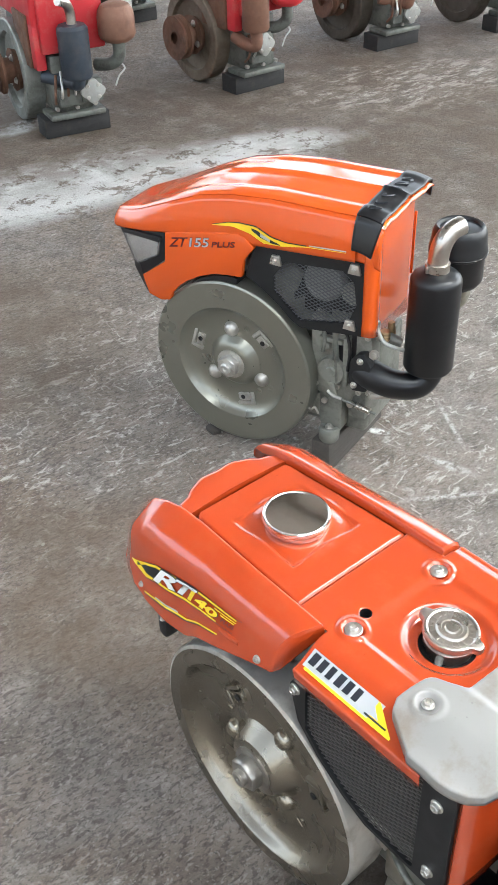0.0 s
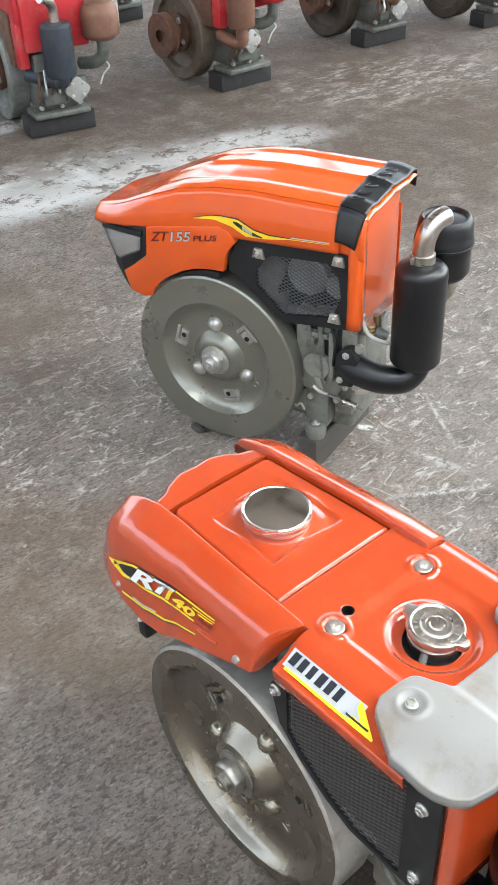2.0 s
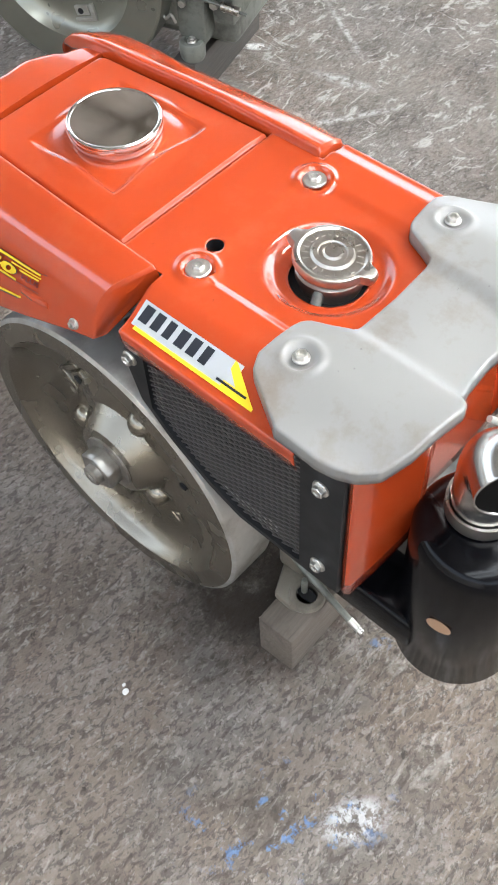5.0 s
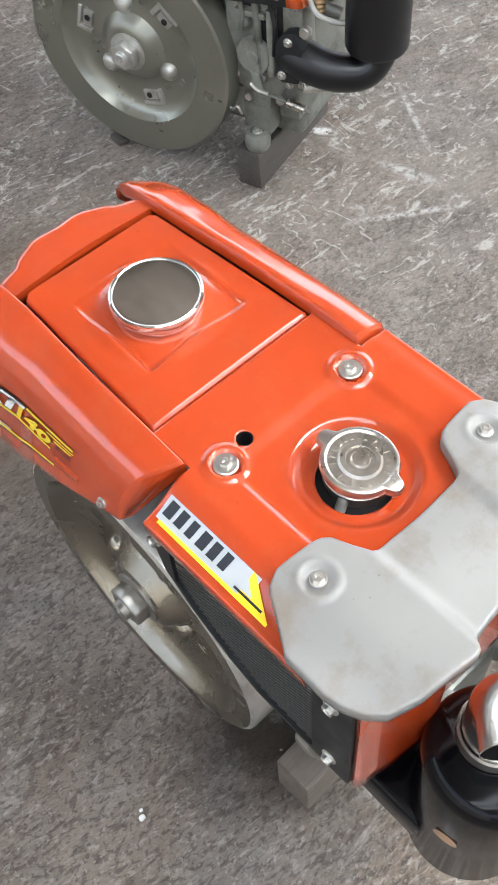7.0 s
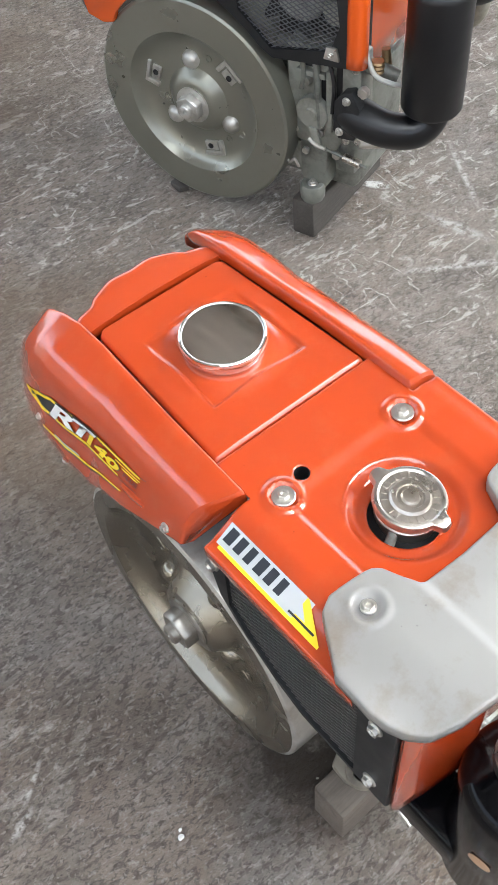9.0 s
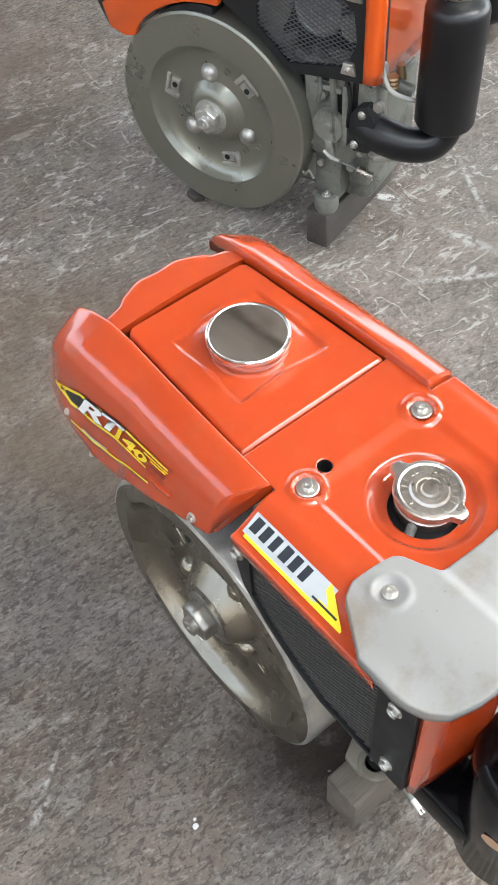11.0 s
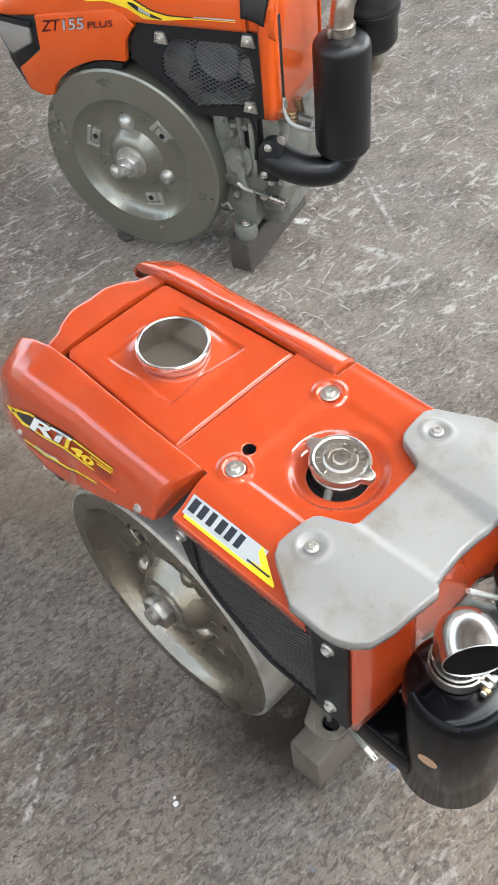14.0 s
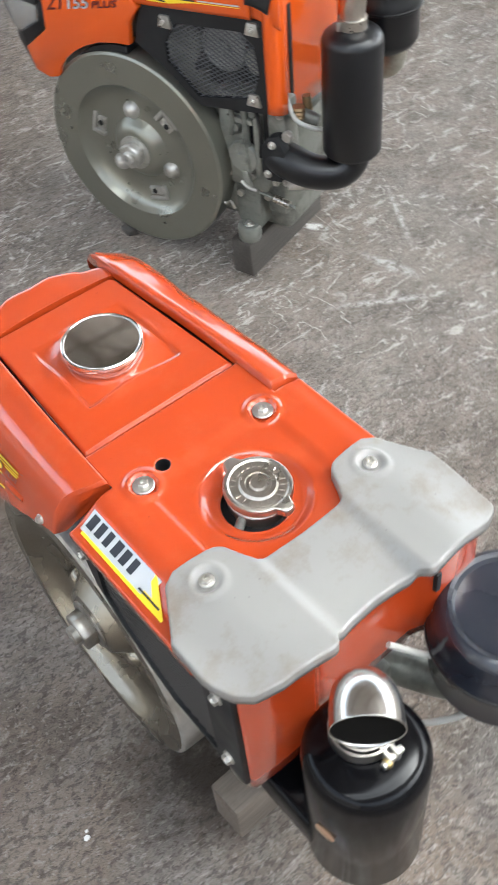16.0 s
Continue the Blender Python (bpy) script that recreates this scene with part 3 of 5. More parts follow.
# dark well under the radiator cap, with the filler neck
part("filler_well", lathe([(0.056, 0.582), (0.056, 0.52), (0, 0.52)], 40, Matrix.Translation((0.150, -0.204, 0))), black_rough, hood)
part("filler_neck", lathe([(0.030, 0.52), (0.030, 0.580), (0.034, 0.582), (0.034, 0.590), (0.031, 0.592), (0.031, 0.597), (0, 0.597)], 40, Matrix.Translation((0.157, -0.203, 0))), chrome_brushed, hood)
part("overflow_pipe", tube([(0.140, -0.208, 0.588), (0.127, -0.213, 0.584), (0.116, -0.217, 0.574)], 0.0055, 12), cast_block, hood)
part("hole_shade", lathe([(0.0095, 0.594), (0.0095, 0.57), (0, 0.57)], 20, Matrix.Translation((0.104, -0.106, 0))), black_rough, hood)
radiator_cap(A, Matrix.Translation((0.157, -0.203, 0.597)) @ pose(0, 0, 0, 4, -3, 62) @ Matrix.Scale(1.14, 4))
for sx, sy in ((0.072, -0.115), (0.234, -0.118)):
    bolt("hood_bolt", Matrix.Translation((sx, sy, hood_z(sx, sy) + 0.001)), 0.0062, A, "", 2.0)
# model strip on the sloping left edge of the hood
def strip_at(y, w):
    x = -0.008 + w * 0.026
    return Vector((x, y, hood_z(x, y) + 0.0012))
us = spaced(-0.246, -0.098, 60)
def strip_piece(name, y0, y1, w0, w1, mat, parent, lift=0.0, lean=0.0):
    f = lambda u, v: strip_at(u + lean * (v - w0), v) + Vector((-0.0003, 0, 1.0)) * lift
    return part(name, sheet(f, spaced(y0, y1, 12), spaced(w0, w1, 6)), mat, parent)
badge = strip_piece("name_strip", -0.222, -0.101, 0.14, 0.98, silver_film, A)
tagged(badge, "silver name strip with dark marks and yellow tip")
strip_piece("yellow_line", -0.226, -0.106, 0.02, 0.15, yellow_film, badge, 0.0002)
part("yellow_tip", sheet(lambda u, v: strip_at(u, 0.02 + (line1(u, ((-0.251, 0.12), (-0.214, 0.98))) - 0.02) * v) + Vector((0, 0, 0.0004)), spaced(-0.251, -0.212, 12), spaced(0, 1, 6)), yellow_film, badge)
strip_piece("dark_tail", -0.240, -0.205, 0.22, 0.30, black_film, badge, 0.0007)
part("silver_wedge", sheet(lambda u, v: strip_at(u, 0.34 + (line1(u, ((-0.225, 0.36), (-0.205, 0.9))) - 0.34) * v) + Vector((0, 0, 0.0007)), spaced(-0.225, -0.203, 8), spaced(0, 1, 6)), silver_film, badge)
for k in range(6):
    y0 = -0.1045 - k * 0.0150
    strip_piece("dark_mark", y0 - 0.0108 + 0.001 * (k % 3), y0, 0.34, 0.88, black_film, badge, 0.0007, -0.003)

# tank panel with a raised pad round the filler
def tank_z(x, y):
    z = 0.5975 - 0.003 * smooth(0.02, 0.25, y) - 0.002 * smooth(0.07, 0.105, abs(x - XC))
    u, v = (x - 0.156) / 0.067, (y - 0.084) / 0.067
    q = max(abs(u), abs(v))
    z -= 0.005 * smooth(1.0, 0.9, q) * smooth(-1.2, 0.0, -v + 0.2)
    z += 0.009 * smooth(0.080, 0.046, math.hypot(x - 0.153, y - 0.079))
    return z
def tank_x(y, s):
    inset = 0.010 * smooth(0.19, 0.205, y)
    half = line1(y, ((-0.04, 0.1056), (0.2, 0.0926))) - inset
    return XC + s * half
b = sheet(lambda u, v: Vector((tank_x(v, u), v, tank_z(tank_x(v, u), v) - 0.006 * smooth(0.965, 1.0, abs(u)) - 0.006 * smooth(0.197, 0.2025, v) - 0.004 * smooth(-0.033, -0.0375, v))), spaced(-1, 1, 90), spaced(-0.038, 0.2025, 100))
tank = part("tank_top", b, orange_paint, A, "", 40, thick=0.003)
# black box added under the tank top so the gaps round it look shaded
part("gap_backing", box(XC - 0.112, XC + 0.112, -0.03, 0.215, 0.50, 0.566, 0.006), black_rough, tank)
c = Matrix.Translation((0.153, 0.079, 0.613)) @ Matrix.Rotation(radians(1), 4, "X") @ Matrix.Translation((0, 0, -0.61)) @ Matrix.Diagonal((1.06, 1.06, 1, 1))
cap = part("fuel_cap", lathe([(0.041, 0.594), (0.044, 0.600), (0.0465, 0.606), (0.0468, 0.615), (0.0460, 0.6175), (0.0445, 0.6185), (0.0432, 0.6180), (0.0425, 0.6172), (0.02, 0.6174), (0, 0.6175)], 72, c), chrome, A, "round polished fuel cap")
# side fairings in front, one on each side of the tank
def fairing(name, side):
    """Loft of cross-sections along y; side -1 lies over the flywheel, +1 is its mirror."""
    k = [  # y, inner x, top z, shoulder x, shoulder z, lower x, lower z
        (-0.090, 0.044, 0.601, -0.002, 0.584, -0.019, 0.535), (-0.087, 0.044, 0.605, -0.004, 0.587, -0.021, 0.533), (-0.04, 0.045, 0.606, -0.004, 0.587, -0.026, 0.525),
        (0.03, 0.047, 0.606, -0.003, 0.584, -0.031, 0.510), (0.09, 0.050, 0.605, -0.001, 0.582, -0.031, 0.488), (0.12, 0.052, 0.604, 0.001, 0.581, -0.029, 0.466),
        (0.17, 0.055, 0.603, -0.001, 0.580, -0.030, 0.458), (0.22, 0.056, 0.600, -0.002, 0.576, -0.028, 0.462), (0.255, 0.054, 0.593, -0.001, 0.569, -0.024, 0.468),
        (0.282, 0.051, 0.583, 0.003, 0.558, -0.016, 0.476), (0.296, 0.049, 0.571, 0.008, 0.546, -0.007, 0.486), (0.304, 0.047, 0.557, 0.015, 0.534, 0.004, 0.498), (0.3075, 0.045, 0.542, 0.024, 0.525, 0.016, 0.508)]
    ys = sorted(set(spaced(-0.090, 0.285, 60)) | {-0.087, 0.289, 0.293, 0.297, 0.3, 0.303, 0.3055, 0.3075})
    def pt(y, v):
        xi, zt, xs, zs, xl, zl = [line1(y, [(r[0], r[j]) for r in k]) for j in range(1, 7)]
        e = smooth(0.3076, 0.275, y)
        path = [(xi + 0.002 * e, zt - 0.016 * e), (xi, zt - 0.004 * e), (xi - 0.003 * e, zt), (xi - 0.010 * e, zt - 0.0008 * e), ((xi + xs) / 2 + 0.006 * e, (zt + zs) / 2 + 0.0065 * e), (xs + 0.018 * e, zs + 0.0112 * e), (xs + 0.005 * e, zs + 0.0012 * e), (xs - 0.007 * e, zs - 0.0175 * e), ((xs + xl) / 2 - 0.004 * e, (zs + zl) / 2 - 0.006 * e), (xl, zl + 0.004 * e), (xl + 0.003 * e, zl), (xl + 0.012 * e, zl - 0.001 * e)]
        i = min(int(v), len(path) - 2)
        f = v - i
        p0, p1, p2, p3 = path[max(i - 1, 0)], path[i], path[i + 1], path[min(i + 2, len(path) - 1)]
        q = [0.5 * (2 * p1[j] + (p2[j] - p0[j]) * f + (2 * p0[j] - 5 * p1[j] + 4 * p2[j] - p3[j]) * f * f + (3 * p1[j] - p0[j] - 3 * p2[j] + p3[j]) * f ** 3) for j in (0, 1)]
        x = q[0] if side < 0 else 2 * XC - max(q[0], 0.004 + 0.1 * (q[0] - 0.004))
        slant = 0.030 * smooth(0.06, -0.09, y) * smooth(0.0, 1.0, (xi - q[0]) / max(xi - xl, 0.001))
        return Vector((x, y + (slant if side < 0 else -0.011 * smooth(-0.03, -0.09, y) - 0.009 * smooth(0.18, 0.30, y)), q[1]))
    b = sheet(pt, ys, spaced(0, 11, 44))
    ends = []
    for y in (ys[0], ys[-1]):
        loop = [v for v in b.verts if abs(v.co.y - y) < 1e-6]
        loop.sort(key=lambda v: v.index)
        ends.append(loop)
    b.verts.index_update()
    n = 45
    vs = list(b.verts)
    b.faces.new(vs[:n])
    b.faces.new(vs[-n:])
    return part(name, b, orange_paint, A, "", 40, thick=0.0018), pt


left_fairing, left_pt = fairing("side_fairing", -1)
right_fairing, right_pt = fairing("side_fairing", 1)

# stickers that follow the left fairing's side: v runs from the shoulder (6) down the side (9)
def on_side(y, v, lift=0.0008):
    p = left_pt(y, v)
    q, r = left_pt(y + 0.002, v), left_pt(y, v + 0.05)
    n = (q - p).cross(r - p).normalized()
    if n.x > 0:
        n = -n
    return p + n * lift
def side_bolt(y, v, r):
    p, n = on_side(y, v, 0.0), on_side(y, v, 1.0) - on_side(y, v, 0.0)
    return bolt("fairing_bolt", Matrix.Translation(p) @ n.to_track_quat("Z", "Y").to_matrix().to_4x4(), r, A, "", 1.35)
side_bolt(-0.060, 8.55, 0.0046)
side_bolt(0.233, 8.6, 0.0036)
side_bolt(0.175, 9.35, 0.0034)
def decal(name, y0, y1, v0, v1, mat, parent, lift=0.0008, taper=(0, 0), lean=0.0):
    def f(u, w):
        t = (u - y0) / (y1 - y0)
        a = v0 + (v1 - v0) * w
        mid = (v0 + v1) / 2
        s = 1 - (taper[0] * (1 - t) + taper[1] * t)
        return on_side(u + lean * (w - 0.5), mid + (a - mid) * s, lift)
    return part(name, sheet(f, spaced(y0, y1, 24), spaced(0, 1, 6)), mat, parent)
UP = 0.22
DT = ((-0.016, 7.10 - UP), (0.012, 7.33 - UP), (0.109, 7.48 - UP), (0.2, 7.72 - UP), (0.2305, 7.95 - UP), (0.264, 8.25 - UP))
DL = ((0.012, 8.14 - UP), (0.053, 8.14 - UP), (0.127, 8.09 - UP), (0.2, 8.28 - UP), (0.2222, 8.40 - UP), (0.264, 8.32 - UP))
def ribbon(name, y0, y1, top, low, mat, parent, lift=0.0012):
    """A strip between two lines given as functions of y."""
    return part(name, sheet(lambda u, w: on_side(u, top(u) + (low(u) - top(u)) * w, lift), spaced(y0, y1, 40), spaced(0, 1, 5)), mat, parent)
def dt(d):
    return lambda y: line1(y, DT) + d
def dl(d):
    return lambda y: line1(y, DL) + d
field = ribbon("model_decal", 0.185, 0.264, dt(0.0), dl(0.0), yellow_film, A, 0.0008)
tagged(field, "yellow and black model decal")
ribbon("black_flash", 0.203, 0.247, lambda y: line1(y, DT) + 0.08 + 0.10 * smooth(0.225, 0.247, y), lambda y: line1(y, DL) - 0.10 - 0.14 * smooth(0.203, 0.247, y), black_film, field)
ribbon("black_edge", 0.185, 0.203, dt(0.07), dl(-0.09), black_film, field, 0.0012)
ribbon("decal_stripe", 0.012, 0.20, dt(0.0), dt(0.085), yellow_film, field)
ribbon("dark_edge", 0.000, 0.23, dt(-0.035), dt(-0.005), black_film, field, 0.001)
ribbon("dark_edge", 0.020, 0.15, dt(0.095), dt(0.13), red_film, field, 0.001)
ribbon("decal_stripe", 0.010, 0.064, dt(0.16), dt(0.215), yellow_film, field)
ribbon("decal_stripe", 0.014, 0.050, dt(0.27), dt(0.34), yellow_film, field)
ribbon("decal_stripe", 0.055, 0.20, dl(-0.075), dl(0.0), yellow_film, field)
ribbon("dark_edge", 0.012, 0.222, dl(0.008), dl(0.04), red_film, field, 0.001)
low_line = ((0.045, 8.40), (0.10, 8.42), (0.15, 8.48), (0.19, 8.58), (0.2222, 8.70))
ribbon("lower_stripe", 0.045, 0.222, lambda y: line1(y, low_line) - 0.045, lambda y: line1(y, low_line) + 0.02, yellow_film, field, 0.0009)
ribbon("lower_stripe", 0.050, 0.222, lambda y: line1(y, low_line) + 0.025, lambda y: line1(y, low_line) + 0.06, black_film, field, 0.0009)
ribbon("small_print", 0.14, 0.195, lambda y: line1(y, low_line) - 0.10, lambda y: line1(y, low_line) - 0.055, silver_film, field, 0.0010)
def side_text(body, y0, y1, top, low, mat, bold, shear, lift):
    def at(u, v):
        y = y0 + (y1 - y0) * u
        return on_side(y, low(y) + (top(y) - low(y)) * v, lift)
    return wrapped("decal_lettering", body, at, mat, field, bold, shear)
def rt_low(y):
    return 8.24 - UP - 0.26 * smooth(0.205, 0.13, y)
for g, mat, lift, bold in ((0.0022, black_film, 0.0016, 0.03), (0.0, white_film, 0.0021, 0.03)):
    for word, ya, yb in (("R", 0.203, 0.150), ("T", 0.153, 0.104)):
        side_text(word, ya + g, yb - g, lambda y: line1(y, DT) + 0.02 - g * 14, lambda y: rt_low(y) + g * 14, mat, bold, 0.25, lift)
for g, mat, lift, bold in ((0.0014, black_film, 0.0017, 0.04), (0.0, yellow_film, 0.0022, 0.04)):
    side_text("140", 0.124 + g, 0.054 - g, lambda y: 7.58 - UP + 0.08 * smooth(0.12, 0.05, y) - g * 14, lambda y: 7.98 - UP + 0.02 * smooth(0.12, 0.05, y) + g * 14, mat, bold, 0.2, lift)
side_text("PLUS", 0.046, 0.012, lambda y: 7.73 - UP, lambda y: 7.95 - UP, red_film, 0.02, 0.2, 0.0016)
# pressed rib behind the decal
part("pressed_rib", tube([tuple(on_side(y, v, -0.002)) for y, v in ((0.045, 8.15), (0.02, 8.22), (-0.008, 8.27))], [0.004, 0.005, 0.004], 10), orange_paint, left_fairing)

# front cowl between the fairings, with its wavy front lip
def cowl(u, v):
    x = XC + u * 0.098
    wave = line1(abs(u), ((0, 0.023), (0.25, 0.026), (0.34, 0.025), (0.62, 0.014), (0.70, 0.006), (0.9, 0.002), (1, -0.002)))
    y = 0.2085 + v * (0.0230 + wave)
    z = 0.5950 - 0.002 * v
    if v > 1:
        y = 0.2085 + 0.0230 + wave + 0.012 * math.sin(min(v - 1, 1) * math.pi / 2)
        z = 0.5930 - 0.010 * (1 - math.cos(min(v - 1, 1) * math.pi / 2)) - max(v - 2, 0) * 0.08
    if v < 0:
        y, z = 0.2085, 0.5950 + v * 0.02
    return Vector((x, y, z - 0.006 * u * u))
part("front_cowl", sheet(cowl, spaced(-1, 1, 60), [-1, -0.3, -0.05, 0, 0.1, 0.3, 0.5, 0.7, 0.9, 1, 1.2, 1.4, 1.6, 1.8, 2, 2.5, 3]), orange_paint, A, "", 40, thick=0.002)

# silver rear cover: wings, a sunk middle and a notched front edge
def cover_front(x):
    d = abs(x - XC)
    return line1(d, ((0, -0.281), (0.052, -0.279), (0.058, -0.277), (0.066, -0.262), (0.074, -0.243), (0.080, -0.238), (0.088, -0.236), (0.125, -0.232), (0.138, -0.238), (0.165, -0.283), (0.17, -0.29)))
def cover_rear(x):
    d = abs(x - XC)
    if x > XC + 0.1:
        return line1(d, ((0.1, -0.389), (0.15, -0.384), (0.165, -0.378), (0.17, -0.372)))
    return line1(d, ((0, -0.376), (0.03, -0.378), (0.052, -0.382), (0.056, -0.385), (0.061, -0.393), (0.066, -0.394), (0.08, -0.392), (0.12, -0.386), (0.145, -0.376), (0.158, -0.362), (0.166, -0.345), (0.17, -0.325)))
def cover_z(x, y):
    d = abs(x - XC)
    z = 0.603 + 0.006 * smooth(0.045, 0.062, d) - 0.012 * smooth(0.10, 0.17, d)
    t = smooth(-0.30, -0.385, y)
    z += -0.008 * t * smooth(0.06, 0.04, d) - 0.008 * t * smooth(0.08, 0.16, d)
    for sx in (0.045, 0.261):
        q = math.hypot(x - sx, y + 0.262)
        z += 0.002 * smooth(0.024, 0.018, q) - 0.0055 * smooth(0.017, 0.010, q)
    return z
def cover(u, v):
    x = XC + u * 0.169
    y = cover_front(x) + (cover_rear(x) - cover_front(x)) * v
    return Vector((x, y, cover_z(x, y)))
def skirted(f, us, vs, r, drop):
    """A sheet whose whole rim rolls over with radius r and hangs down by drop."""
    b = sheet(f, us, vs)
    n, m = len(us), len(vs)
    b.verts.ensure_lookup_table()
    loop = [b.verts[i * m] for i in range(n)] + [b.verts[(n - 1) * m + j] for j in range(1, m)] + [b.verts[i * m + m - 1] for i in range(n - 2, -1, -1)] + [b.verts[j] for j in range(m - 2, 0, -1)]
    k = len(loop)
    pts = [v.co.copy() for v in loop]
    nor = []
    for i in range(k):
        t = Vector((0, 0, 0))
        for w in (1, 2, 3, 4):
            t += pts[(i + w) % k] - pts[i - w]
        q = Vector((t.y, -t.x, 0)).normalized()
        nor.append(q)
    area = sum(pts[i].x * pts[(i + 1) % k].y - pts[(i + 1) % k].x * pts[i].y for i in range(k))
    sgn = 1 if area > 0 else -1
    prev = loop
    for a, d in ((0.4, 0), (0.8, 0), (1.2, 0), (math.pi / 2, 0), (math.pi / 2, drop * 0.5), (math.pi / 2, drop)):
        ring = [b.verts.new(pts[i] + sgn * nor[i] * r * math.sin(a) - Vector((0, 0, r * (1 - math.cos(a)) + d))) for i in range(k)]
        for i in range(k):
            b.faces.new((prev[i], prev[(i + 1) % k], ring[(i + 1) % k], ring[i]))
        prev = ring
    return b
silver = part("rear_cover", skirted(cover, spaced(-1, 1, 170), spaced(0, 1, 56), 0.003, 0.013), silver_paint, A, "silver painted rear cover with brown stains", 45, thick=0.0018)
for sx in (0.045, 0.261):
    bolt("cover_bolt", Matrix.Translation((sx, -0.262, cover_z(sx, -0.262) + 0.001)), 0.006, A, "", 1.3)

# side screen over the flywheel: black frame, woven wire
frame_line = [(-0.352, 0.570), (-0.098, 0.570), (-0.094, 0.545), (-0.076, 0.518), (-0.092, 0.456), (-0.130, 0.416), (-0.180, 0.381), (-0.222, 0.362), (-0.352, 0.357)]
open_line = [(-0.303, 0.566), (-0.107, 0.566), (-0.107, 0.452), (-0.138, 0.4205), (-0.184, 0.389), (-0.226, 0.370), (-0.303, 0.366)]
def ring_plate(outer, inner, x0, x1):
    """A plate in y and z with an opening cut through it."""
    b = bmesh.new()
    cy, cz = np.mean([p[0] for p in inner]), np.mean([p[1] for p in inner])
    def around(poly, n=160):
        out = []
        for k in range(n):
            a = 2 * math.pi * k / n
            dx, dz = math.cos(a), math.sin(a)
            best = None
            for (ay, az), (by, bz) in zip(poly, poly[1:] + poly[:1]):
                ey, ez = by - ay, bz - az
                den = dx * ez - dz * ey
                if abs(den) < 1e-9:
                    continue
                t = ((ay - cy) * ez - (az - cz) * ey) / den
                s = ((ay - cy) * dz - (az - cz) * dx) / den
                if t > 0 and -1e-6 <= s <= 1 + 1e-6 and (best is None or t < best):
                    best = t
            out.append((cy + dx * best, cz + dz * best))
        return out
    o, i = around(outer), around(inner)
    n = len(o)
    rings = [[b.verts.new((x, y, z)) for y, z in ring] for x, ring in ((x1, o), (x0 + 0.002, o), (x0, [(cy + (y - cy) * 0.992, cz + (z - cz) * 0.992) for y, z in o]), (x0, i), (x1, i))]
    for a, c in zip(rings, rings[1:] + rings[:1]):
        for k in range(n):
            b.faces.new((a[k], a[(k + 1) % n], c[(k + 1) % n], c[k]))
    return b
screen = part("side_screen", ring_plate(frame_line, open_line, -0.004, 0.004), plastic_dark, A, "black side screen frame")
def inside(poly, y, z):
    c = False
    for (ay, az), (by, bz) in zip(poly, poly[1:] + poly[:1]):
        if (az > z) != (bz > z) and y < (by - ay) * (z - az) / (bz - az) + ay:
            c = not c
    return c
def wire_net(poly, step, r, x, parent, mat, slope=0.55):
    b = bmesh.new()
    y0, y1 = min(p[0] for p in poly), max(p[0] for p in poly)
    z0, z1 = min(p[1] for p in poly), max(p[1] for p in poly)
    for sgn in (1, -1):
        c = z0 - abs(slope) * (y1 - y0)
        while c < z1 + abs(slope) * (y1 - y0):
            run = None
            n = 240
            for k in range(n + 1):
                y = y0 + (y1 - y0) * k / n
                z = c + sgn * slope * (y - y0)
                ok = inside(poly, y, z)
                if ok and run is None:
                    run = (y, z)
                if run is not None and (not ok or k == n):
                    p, q = run, (y, z)
                    if q[0] - p[0] > 0.006:
                        xx = x + 0.0006 * sgn
                        quad = [(xx, p[0], p[1] - r), (xx, q[0], q[1] - r), (xx, q[0], q[1] + r), (xx, p[0], p[1] + r)]
                        bk = [(xx + 1.4 * r, Y, Z) for _, Y, Z in quad]
                        v = [b.verts.new(t) for t in quad + bk]
                        for f in ((0, 1, 2, 3), (0, 4, 5, 1), (3, 2, 6, 7)):
                            b.faces.new([v[i] for i in f])
                    run = None
            c += step
    return part("wire_mesh", b, mat, parent, "fine woven wire mesh")
wire_mat = Mat("mesh_wire", (0.135, 0.125, 0.12), 0.4, 0.5).m
wire_net([(y, z) for y, z in open_line], 0.0075, 0.0009, 0.0005, screen, wire_mat, 0.5)
# radiator core behind the mesh
part("radiator_core", box(0.014, 0.20, -0.335, -0.10, 0.36, 0.57, 0.003), black_rough, A)
for y, z in ((-0.088, 0.516), (-0.327, 0.528), (-0.327, 0.390)):
    bolt("screen_bolt", Matrix.Translation((-0.004, y, z)) @ Matrix.Rotation(radians(-90), 4, "Y"), 0.0066, A, "", 1.35)

# orange corner panel and rear wall under the silver cover
b = bmesh.new()
path = [(0.0, -0.3535), (-0.001, -0.358), (0.0025, -0.3625), (0.03, -0.372), (0.066, -0.384), (0.0755, -0.384), (0.080, -0.380), (0.082, -0.374), (0.090, -0.372), (0.15, -0.371), (0.215, -0.372), (0.226, -0.376), (0.24, -0.384), (0.30, -0.380), (0.309, -0.374), (0.311, -0.33)]
def rear_low(x, y):
    return line1(x, ((-0.01, 0.362), (0.004, 0.362), (0.012, 0.366), (0.074, 0.430), (0.079, 0.435), (0.081, 0.45), (0.086, 0.455), (0.12, 0.43), (0.15, 0.44), (0.2, 0.445), (0.226, 0.45), (0.31, 0.46)))
def rear_top(x, y):
    return 0.590
sheet(lambda u, v: Vector((path[u][0], path[u][1], rear_low(*path[u]) + (rear_top(*path[u]) - rear_low(*path[u])) * v)), range(len(path)), spaced(0, 1, 10), b)
part("rear_panel", b, orange_paint, A, "", 50, thick=0.0018)
part("panel_slot", box(0.235, 0.2415, -0.3865, -0.380, 0.53, 0.56, 0.001), black_rough, A)
